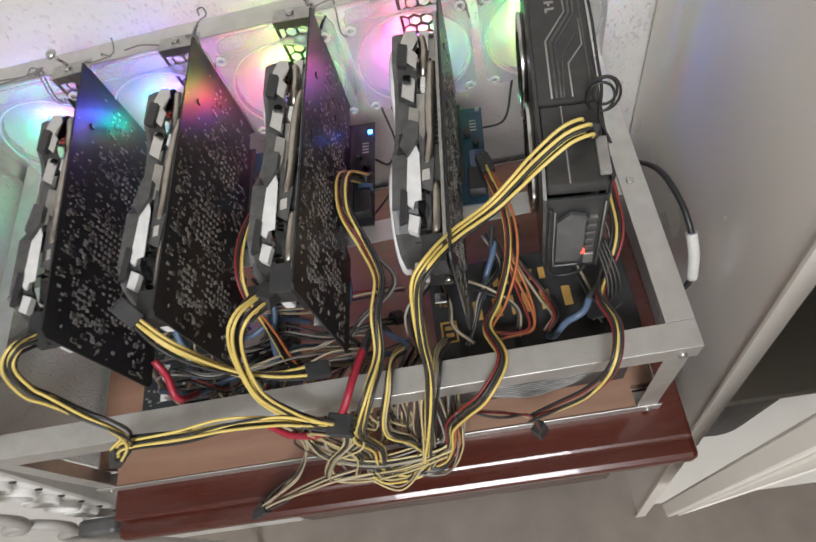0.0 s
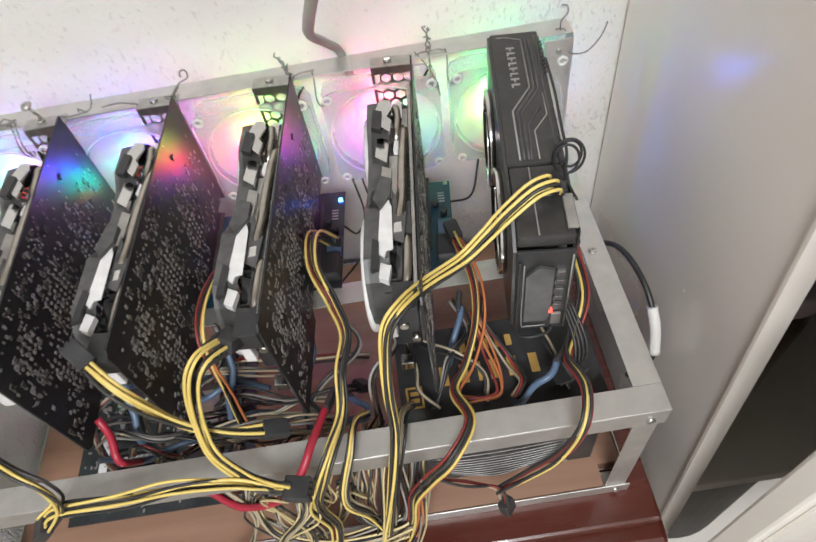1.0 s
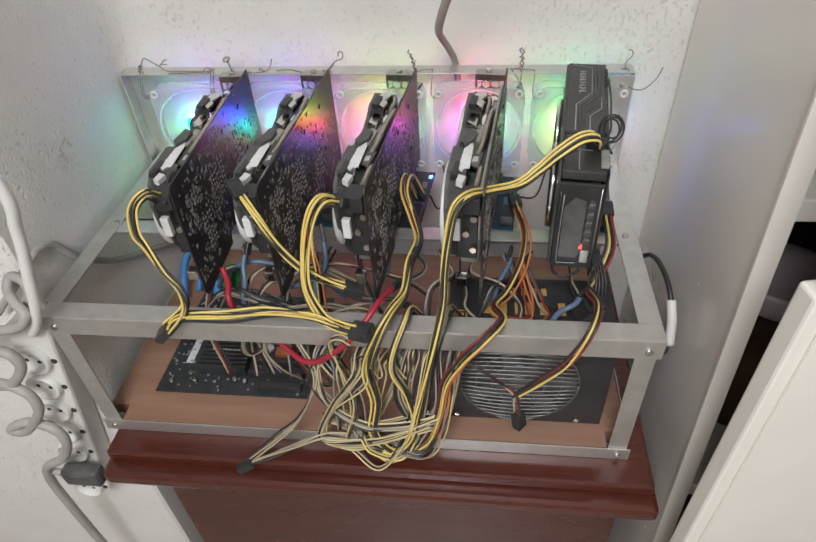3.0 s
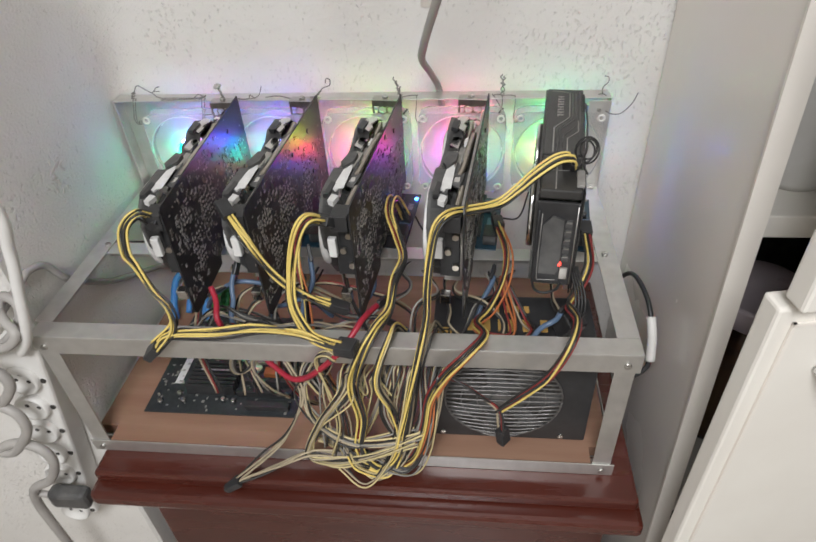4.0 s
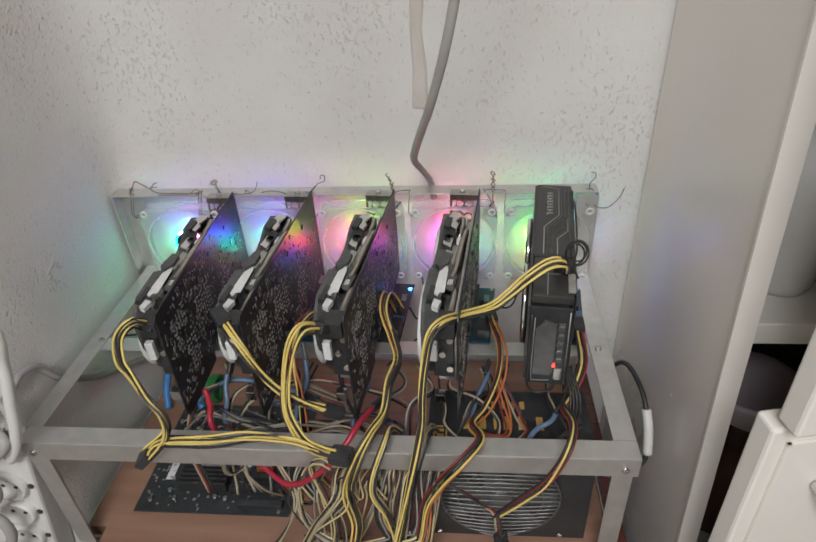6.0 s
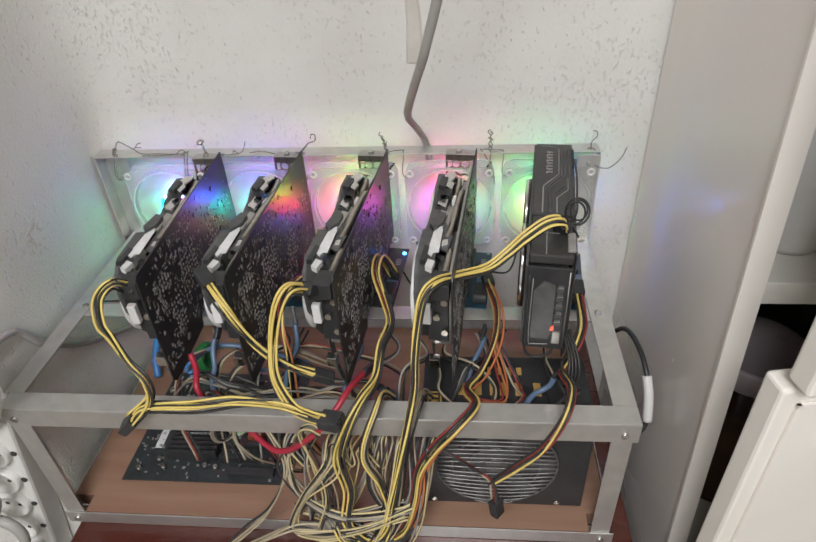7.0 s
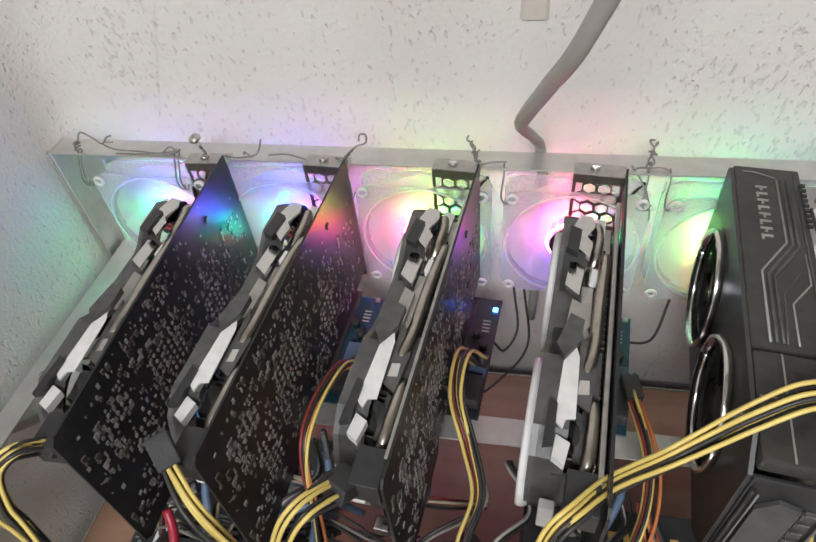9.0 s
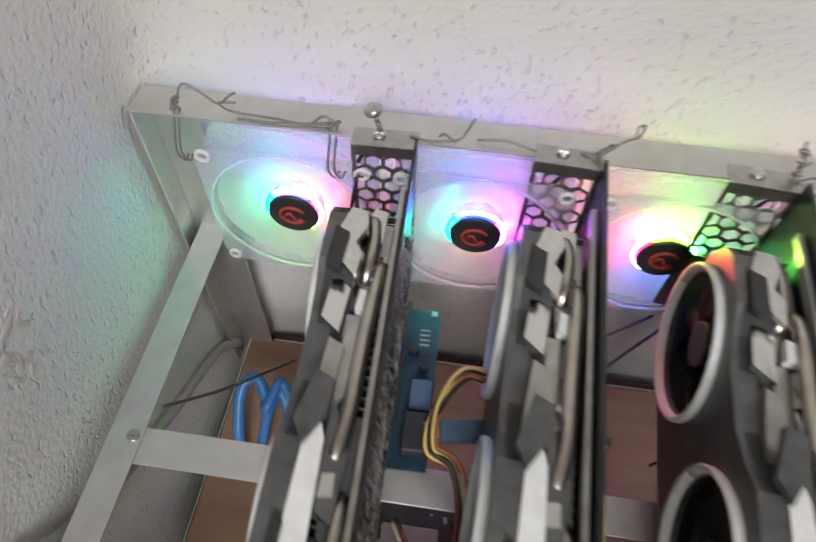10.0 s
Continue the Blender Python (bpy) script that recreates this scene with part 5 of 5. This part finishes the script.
Y4 = ["yellow", "blackw", "yellow", "yellow", "blackw", "yellow", "blackw", "blackw"]
MOLEX = ["yellow", "blackw", "redw", "orangew", "blackw"]
bundle("power_cable", "CARD_1", ["yellow", "blackw", "yellow", "yellow", "blackw", "yellow", "blackw", "blackw"], "yellow and black power cable looping off a card", seed=1, plug=(0, 1))
bundle("power_cable", "CARD_1_TAIL", ["yellow", "blackw", "yellow", "yellow", "blackw", "yellow", "blackw", "blackw"], "yellow and black cable along the front bar", seed=2, plug=(1,))
bundle("power_cable", "CARD_2", ["yellow", "blackw", "yellow", "blackw", "yellow", "blackw"], "yellow and black power cable hanging off a card", cols=3, seed=3, plug=(0, 1))
bundle("power_cable", "CARD_3", Y4, "yellow and black power cable arching off a card", seed=4, plug=(0, 1))
bundle("power_cable", "CARD_5", ["yellow", "blackw", "yellow", "yellow", "blackw", "yellow", "blackw", "blackw"], "long yellow and black power cable across two cards", seed=5, plug=(0,))
bundle("power_cable", "RISER_3", ["yellow", "blackw", "yellow", "blackw", "yellow", "redw", "blackw", "yellow"], "yellow, black and red riser power cable", cols=3, seed=6, plug=(0,))
bundle("power_cable", "RISER_2", MOLEX + ["yellow"], "orange, yellow and black riser power cable", cols=3, seed=13, plug=(0,))
bundle("power_cable", "RISER_1", MOLEX + ["yellow"], "orange and yellow looped riser power cable", cols=3, seed=14, plug=(0,))
bundle("power_cable", "RISER_1B", ["yellow", "blackw", "orangew", "blackw"], "yellow and black lead dropping between two cards", cols=2, seed=15, plug=(0,))
up = thing("riser_plug", "grey-blue data plug between two cards", "plug", pose(0.226, 0.2, 1.02, 0, 8, 12))
part("plug_body", bx((-0.02, -0.007, -0.004), (0.02, 0.007, 0.004), 0.0012), "usb", up)
part("plug_tip", bx((-0.03, -0.0058, -0.0025), (-0.0202, 0.0058, 0.0025), 0.0004), "steel", up)
bundle("power_cable", "RISER_4", MOLEX + ["yellow", "orangew", "blackw"], "red, orange and black riser power cable", cols=3, seed=7, plug=(0,))
bundle("power_cable", "RISER_4_LOOP", ["orangew", "orangew", "redw"], "orange looped riser lead", cols=3, seed=8)
bundle("power_cable", "RISER_5", ["redw", "yellow", "blackw", "redw", "blackw"], "red and yellow riser power cable", cols=3, seed=9, plug=(0,))
bundle("power_cable", "RISER_5_TAIL", ["brownw", "redw", "blackw"], "spare drive power lead", cols=3, seed=10, plug=(1,))
bundle("data_cable", "SATA_1", ["sata"], "flat red data cable across the front bar", r=0.0034, cols=1, seed=11, group="data cables", plug=(0,))
bundle("data_cable", "SATA_2", ["sata"], "flat red data cable below a card", r=0.0034, cols=1, seed=12, group="data cables")
for k in range(1, 6):
    bundle("usb_cable", "USB_%d" % k, ["usb"], "thick blue riser data cable", r=0.0032, cols=1, seed=20 + k, group="riser data cables", plug=(0,))
mixes = [["palew", "brownw", "palew", "blackw", "greyw"], ["yellow", "palew", "blackw", "blackw", "brownw", "blackw"], ["brownw", "palew", "greyw", "blackw", "brownw"], ["greyw", "brownw", "brownw", "blackw"], ["palew", "palew", "blackw", "blackw"], ["palew", "brownw", "greyw", "palew", "brownw"], ["brownw", "greyw", "brownw", "palew", "blackw"]]
for k in range(1, 8):
    bundle("power_cable", "ATX_%d" % k, mixes[k - 1], "tangled yellow and grey supply cable hanging in front", cols=3, pitch=0.0042, seed=30 + k, r=0.0012)
for k in (1, 2):
    bundle("power_cable", "TAIL_%d" % k, ["brownw", "brownw", "blackw", "brownw"], "pale spare cable ending in a black plug", cols=2, seed=40 + k, plug=(1,))
for k in range(1, 5):
    bundle("power_cable", "MB_%d" % k, ["brownw", "greyw", "blackw"] if k != 2 else ["redw", "brownw", "blackw"], "pale supply lead running to the motherboard", cols=3, seed=50 + k)

# more of the tangle: the same runs, wandered
for k in range(12):
    rng = random.Random(300 + k)
    src = from_below(WIRES["ATX_%d" % (1 + k % 7)])
    drift = Vector((rng.uniform(-0.022, 0.022), rng.uniform(-0.006, 0.012), rng.uniform(-0.008, 0.014)))
    WIRES["T%d" % k] = [tuple(Vector(p) + drift * (0.4 + 0.6 * i / len(src)) + Vector((rng.uniform(-0.006, 0.006), rng.uniform(-0.004, 0.003), rng.uniform(-0.005, 0.005)))) for i, p in enumerate(src)]
    WIRES["T%d" % k] = [(x, y if i < 3 else min(y, -0.006), max(min(z, 0.958), T0 + 0.006)) for i, (x, y, z) in enumerate(WIRES["T%d" % k])]
    cols = rng.choice((["brownw", "blackw", "blackw", "brownw"], ["palew", "brownw", "blackw"], ["greyw", "blackw", "blackw", "palew"], ["brownw", "blackw", "greyw"]))
    bundle("power_cable", "T%d" % k, cols, "faded supply cable in the tangle before the rig", cols=3, pitch=0.0048, seed=60 + k, r=0.0011)
# dark leads between the risers and the board below
for k in range(14):
    rng = random.Random(400 + k)
    x = 0.19 + 0.03 * k + rng.uniform(-0.01, 0.01)
    x2 = x + rng.uniform(-0.06, 0.05)
    z2 = 0.97 if x2 > 0.43 else 0.86
    WIRES["U%d" % k] = [(x, 0.15, 0.985), (x + rng.uniform(-0.01, 0.02), 0.115, 0.975 + rng.uniform(0, 0.02)), ((x + x2) / 2, 0.085, 0.965 + rng.uniform(0, 0.025)), (x2, 0.055 + rng.uniform(0, 0.02), (0.98 + z2) / 2), (x2 + rng.uniform(-0.02, 0.02), 0.045, z2)]
    cols = rng.choice((["blackw", "blackw", "greyw"], ["brownw", "blackw"], ["usb"], ["blackw", "redw", "brownw"], ["greyw", "blackw"]))
    bundle("power_cable", "U%d" % k, cols, "dark lead drooping below the cards", cols=3, r=0.003 if cols == ["usb"] else 0.0014, seed=90 + k)

# loose leads lying across under the cards
for k in range(18):
    rng = random.Random(500 + k)
    x = rng.uniform(0.2, 0.37)
    z = rng.uniform(0.95, 0.985) if x < 0.29 else rng.uniform(0.88, 0.975)
    y = rng.uniform(0.05, 0.13)
    dx = rng.choice((-1, 1)) * rng.uniform(0.04, 0.09)
    WIRES["V%d" % k] = [(x - dx, y, z - 0.03), (x - dx * 0.4, y - 0.01, z + rng.uniform(0, 0.02)), (x + dx * 0.2, y - 0.02, z + rng.uniform(-0.005, 0.02)), (x + dx * 0.7, y - 0.01, z - 0.01), (x + dx, y + 0.01, z - 0.05)]
    cols = rng.choice((["blackw", "greyw", "blackw"], ["brownw", "greyw"], ["blackw", "blackw"], ["redw", "brownw", "blackw"], ["usb"], ["greyw", "brownw", "brownw"]))
    bundle("power_cable", "V%d" % k, cols, "loose dark lead lying under the cards", cols=3, r=0.003 if cols == ["usb"] else 0.0013, seed=120 + k, plug=(1,) if k % 4 == 0 else None)

hp = thing("hanging_plug", "black plug hanging below the closed card", "plug", pose(0.603, 0.058, 0.985, 25, 10, 30), "power cables")
part("plug_body", bx((-0.012, -0.009, -0.014), (0.012, 0.009, 0.014), 0.0015), "black", hp)
for k in range(3):
    part("plug_rib", bx((-0.011, -0.0105, -0.01 + 0.008 * k), (0.011, -0.0091, -0.007 + 0.008 * k)), "shroud", hp)
hb = bmesh.new()
for k in range(4):
    tube(hb, smooth_path([(-0.008 + 0.005 * k, 0.0, 0.0135), (-0.008 + 0.005 * k, 0.004, 0.026), (-0.003 + 0.004 * k, 0.02, 0.036), (0.004 + 0.003 * k, 0.05, 0.04)], 5), 0.0013, 6)
part("lead", hb, "blackw", hp)

# wall cables
wc = thing("wall_cable", "grey mains cable hanging down the wall", "cable")
WPTS = [(0.6, 0.25, 2.495), (0.56, 0.17, 2.0), (0.51, 0.145, 1.58), (0.481, 0.165, 1.4), (0.459, 0.2, 1.309), (0.4435, 0.24, 1.258), (0.433, 0.272, 1.222), (0.429, 0.295, 1.197), (0.438, 0.33, 1.165), (0.446, 0.367, 1.125), (0.452, 0.371, 1.05), (0.45, 0.371, 0.9)]
part("lead", tube(bmesh.new(), smooth_path(WPTS), 0.0052, 10, 0.8), "cablegrey", wc)
lc = thing("wall_cable", "grey mains cable running along the pier", "cable")
LP = [(-0.06, 0.012, 0.99), (-0.022, 0.02, 1.03), (-0.0125, 0.042, 1.044), (-0.0125, 0.06, 1.046), (-0.0125, 0.084, 1.034), (-0.0125, 0.105, 0.997), (-0.0125, 0.14, 0.962), (-0.0125, 0.178, 0.932), (-0.0125, 0.247, 0.892), (-0.0125, 0.31, 0.855), (-0.008, 0.34, 0.82)]
part("lead", tube(bmesh.new(), smooth_path(LP), 0.0046, 8), "cablegrey", lc)
rc = thing("hinge_cable", "grey cable with pale plug behind the rig", "cable")
part("lead", tube(bmesh.new(), smooth_path([(0.71, 0.3, 0.84), (0.708, 0.22, 0.93), (0.715, 0.17, 0.94), (0.72, 0.135, 0.92), (0.7215, 0.115, 0.88), (0.716, 0.108, 0.862), (0.695, 0.105, 0.845)]), 0.0032, 8), "black", rc)
part("sleeve", tube(bmesh.new(), smooth_path([(0.7195, 0.14, 0.925), (0.7215, 0.125, 0.905), (0.722, 0.112, 0.875)]), 0.006, 10), "plastic_white", rc, "pale plastic sleeve")

# thin black fan leads behind the cards
for k, pts in enumerate((
    [(0.43, 0.322, 1.0), (0.436, 0.3, 0.965), (0.425, 0.28, 0.955), (0.415, 0.262, 0.99)],
    [(0.44, 0.33, 0.99), (0.447, 0.3, 0.94), (0.42, 0.26, 0.93), (0.38, 0.24, 0.9)],
    [(0.575, 0.33, 0.99), (0.56, 0.3, 0.965), (0.53, 0.29, 0.97), (0.5, 0.3, 0.95)],
    [(0.36, 0.325, 0.99), (0.33, 0.31, 0.98), (0.3, 0.3, 0.965), (0.29, 0.28, 0.93)],
    [(0.37, 0.32, 0.985), (0.33, 0.29, 0.96), (0.31, 0.27, 0.93), (0.3, 0.26, 0.87)],
    [(0.015, 0.2, 0.985), (0.045, 0.225, 0.968), (0.07, 0.25, 0.955), (0.075, 0.29, 0.9)],
    [(0.13, 0.325, 1.08), (0.135, 0.318, 1.11), (0.128, 0.32, 1.07), (0.12, 0.322, 1.03)],
)):
    t = thing("fan_lead", "thin black fan lead behind the cards", "cable", None, "fan leads")
    part("lead", tube(bmesh.new(), smooth_path(pts), 0.0013, 6), "blackw", t)
bc = thing("coiled_cable", "coiled bright blue data cable on the base board", "cable")
part("coil", tube(bmesh.new(), smooth_path([(0.03, 0.225, 0.815), (0.024, 0.245, 0.835), (0.022, 0.275, 0.855), (0.034, 0.286, 0.86), (0.046, 0.27, 0.85), (0.05, 0.26, 0.855), (0.058, 0.284, 0.862), (0.068, 0.268, 0.85), (0.078, 0.242, 0.83), (0.085, 0.225, 0.815)]), 0.0055, 8), "usbb", bc)
part("coil", tube(bmesh.new(), smooth_path([(0.045, 0.24, 0.816), (0.05, 0.262, 0.845), (0.06, 0.276, 0.858), (0.07, 0.256, 0.84), (0.074, 0.236, 0.816)]), 0.005, 8), "usbb", bc)
gc = thing("coiled_cable", "coiled green cable on the base board", "cable")
for k in range(3):
    part("coil", tube(bmesh.new(), [Vector((0.095 + 0.004 * k + 0.003 * math.sin(2 * a), 0.255 + 0.02 * math.cos(a), 0.832 + 0.019 * math.sin(a))) for a in (6.283 * q / 24 for q in range(25))], 0.0035, 8), "green", gc)

# twisted tie wires on the rail: each with its run along the rail, a bent end and legs down to a fan
def tie_wire(label, strands, y=0.337):
    t = thing("tie_wire", label, "wire", None, "tie wires")
    for k, pts in enumerate(strands):
        path = smooth_path([(x, y + 0.003 * math.sin(5 * i + k) if z > RZ else (0.3322 if z > 1.12 else 0.3258), z) for i, (x, z) in enumerate(pts)], 6)
        part("strand", tube(bmesh.new(), path, 0.0008, 6), "tiew", t)


def leg(x, z=1.1):
    """Down over the rail's front edge and round the fan's mounting ring."""
    return [(x, RZ + 0.0016), (x + 0.0005, 1.127), (x - 0.001, z + 0.008), (x + 0.003, z), (x + 0.006, z + 0.006)]


def twist(x0, z0, x1, z1, turns=3.0, r=0.0016, ph=0.0):
    return [(x0 + (x1 - x0) * q / 14 + r * math.sin(ph + turns * 6.283 * q / 14), z0 + (z1 - z0) * q / 14) for q in range(15)]


H = RZ + 0.0018
tie_wire("grey tie wire looped along the rail to a fan", [
    leg(0.016), leg(0.019), twist(0.016, H, 0.02, RZ + 0.012), [(0.02, RZ + 0.01), (0.026, RZ + 0.02), (0.038, RZ + 0.015), (0.048, RZ + 0.012), (0.056, RZ + 0.019), (0.059, RZ + 0.019)],
    [(0.048, RZ + 0.012), (0.051, RZ + 0.005), (0.058, H), (0.08, H + 0.001), (0.1, H + 0.002), (0.118, H + 0.002)], [(0.058, H), (0.085, H - 0.0004), (0.11, H), (0.118, H + 0.003)],
    [(0.048, RZ + 0.012), (0.052, RZ + 0.014), (0.059, RZ + 0.013)]])
tie_wire("grey tie wire knotted on the rail beside a long screw", [leg(0.116), leg(0.12), twist(0.113, H, 0.123, H + 0.004), [(0.104, H), (0.112, H + 0.005), (0.12, H + 0.001)]])
tie_wire("grey tie wire with one upturned end", [[(0.166, H), (0.178, H), (0.195, H + 0.002), (0.2, RZ + 0.008), (0.204, RZ + 0.018)], [(0.184, H), (0.187, H + 0.005), (0.194, H + 0.001)], [(0.207, H), (0.225, H + 0.002), (0.243, H)]])
tie_wire("grey tie wire ending in a small hook", [leg(0.281), [(0.27, H), (0.279, H + 0.002), (0.284, RZ + 0.01), (0.291, RZ + 0.016), (0.299, RZ + 0.018), (0.3, RZ + 0.026), (0.296, RZ + 0.028), (0.295, RZ + 0.023)], twist(0.278, H, 0.287, RZ + 0.012)])
tie_wire("grey tie wire twisted into an upright bunch", [leg(0.393), leg(0.416), twist(0.395, H, 0.387, RZ + 0.029, 4), twist(0.395, H, 0.389, RZ + 0.024, 4, ph=3.1), [(0.395, H), (0.405, H + 0.001), (0.418, H + 0.001)], [(0.391, RZ + 0.012), (0.396, RZ + 0.017)]])
tie_wire("grey tie wire twisted up over two fan legs", [leg(0.53), [(0.517, H + 0.002), (0.526, 1.124), (0.534, 1.108), (0.537, 1.09)], leg(0.547), twist(0.531, H, 0.532, RZ + 0.03, 4), twist(0.53, H, 0.528, RZ + 0.032, 4, ph=2.6), [(0.517, H + 0.002), (0.524, H + 0.003), (0.531, H), (0.54, H), (0.547, H)]])
tie_wire("grey tie wire with a hooked end by the post", [[(0.659, H), (0.658, RZ + 0.013), (0.664, RZ + 0.02), (0.664, RZ + 0.025), (0.659, RZ + 0.026)], [(0.655, H), (0.66, H + 0.002), (0.664, H)]])
part("strand", tube(bmesh.new(), smooth_path([(0.664, 0.3255, 1.116), (0.672, 0.325, 1.112), (0.684, 0.325, 1.113), (0.696, 0.327, 1.125), (0.702, 0.33, 1.138)], 6), 0.0008, 6), "tiew", thing("tie_wire", "grey tie wire sticking out past the post", "wire", None, "tie wires"))

# ---- power strip on the pier's end ----
strip = thing("power_strip", "white power strip with round sockets, leaning on the pier", "power strip", pose(-0.021, 0.0, 0.985, 0, 10.2, 0))
part("body", bx((-0.026, -0.004, -0.36), (0.026, 0.029, 0.0), 0.004), "plastic_white", strip)
for k in range(7):
    z = -0.055 - 0.0495 * k
    so = bmesh.new()
    lathe(so, [(0.0, 0.003), (0.0155, 0.003), (0.0175, 0.008), (0.0195, 0.0085), (0.021, 0.006), (0.021, 0.0)], 28)
    bmesh.ops.transform(so, matrix=Matrix.Translation((-0.003, -0.0042, z)) @ Matrix.Rotation(radians(90), 4, "X"), verts=so.verts)
    so = part("socket", so, "plastic_white", strip)
    for d in (-0.0075, 0.0075):
        part("socket_hole", cyl(bmesh.new(), (-0.003 + d, -0.0074, z), 0.0026, 0.0006, "y", 12), "void", so)
    part("socket_key", bx((-0.006, -0.0084, z + 0.009), (0.0, -0.0072, z + 0.0145), 0.0006), "cablegrey", so)
    part("strip_screw", cyl(bmesh.new(), (0.0205, -0.0046, z + 0.002), 0.0036, 0.0016, "y", 12), "void", strip)


def grey_lead(label, pts, r=0.0062):
    t = thing("mains_lead", label, "cable", None, "mains leads")
    part("lead", tube(bmesh.new(), smooth_path(pts, 10), r, 10), "cablegrey", t)
    return t


grey_lead("thick grey mains lead coiled in front of the strip", [(-0.1, -0.03, 0.985), (-0.034, -0.035, 0.981), (-0.018, -0.036, 0.97), (-0.022, -0.036, 0.95), (-0.05, -0.034, 0.921), (-0.085, -0.032, 0.912), (-0.066, -0.034, 0.921), (-0.044, -0.036, 0.916), (-0.032, -0.037, 0.901), (-0.038, -0.037, 0.871), (-0.075, -0.036, 0.828), (-0.099, -0.034, 0.826), (-0.07, -0.033, 0.842), (-0.037, -0.036, 0.838), (-0.03, -0.037, 0.81), (-0.053, -0.036, 0.768), (-0.096, -0.035, 0.727), (-0.11, -0.03, 0.6), (-0.12, -0.02, 0.3), (-0.12, -0.02, 0.008)])
grey_lead("thick grey mains lead looping above the strip", [(-0.12, -0.03, 0.99), (-0.05, -0.03, 1.0), (-0.022, -0.028, 1.006), (0.002, -0.026, 1.012), (0.012, -0.022, 1.026), (-0.002, -0.012, 1.034), (-0.014, 0.0, 1.04), (-0.012, 0.01, 1.05), (0.002, 0.008, 1.044), (0.006, 0.0, 1.03), (-0.006, -0.01, 1.012), (-0.03, -0.012, 0.992)], 0.0055)
plug_lead = grey_lead("grey mains plug lying across the strip", [(-0.12, -0.02, 0.7), (-0.1, -0.03, 0.722), (-0.077, -0.03, 0.718)], 0.005)
part("plug", bx((-0.077, -0.04, 0.7), (-0.022, -0.018, 0.732), 0.006), "shroud", plug_lead, "grey moulded plug")
cond_lead = thing("white_cord", "pale mains cord hanging down to the strip", "cable", None, "mains leads")
part("cord", tube(bmesh.new(), smooth_path([(-0.2, -0.02, 1.9), (0.02, -0.03, 1.35), (0.07, -0.025, 1.2), (0.058, -0.02, 1.136), (0.041, -0.018, 1.083), (0.02, -0.016, 1.023), (-0.004, -0.012, 0.987), (-0.021, 0.01, 0.985)], 10), 0.0058, 10), "plastic_white", cond_lead)
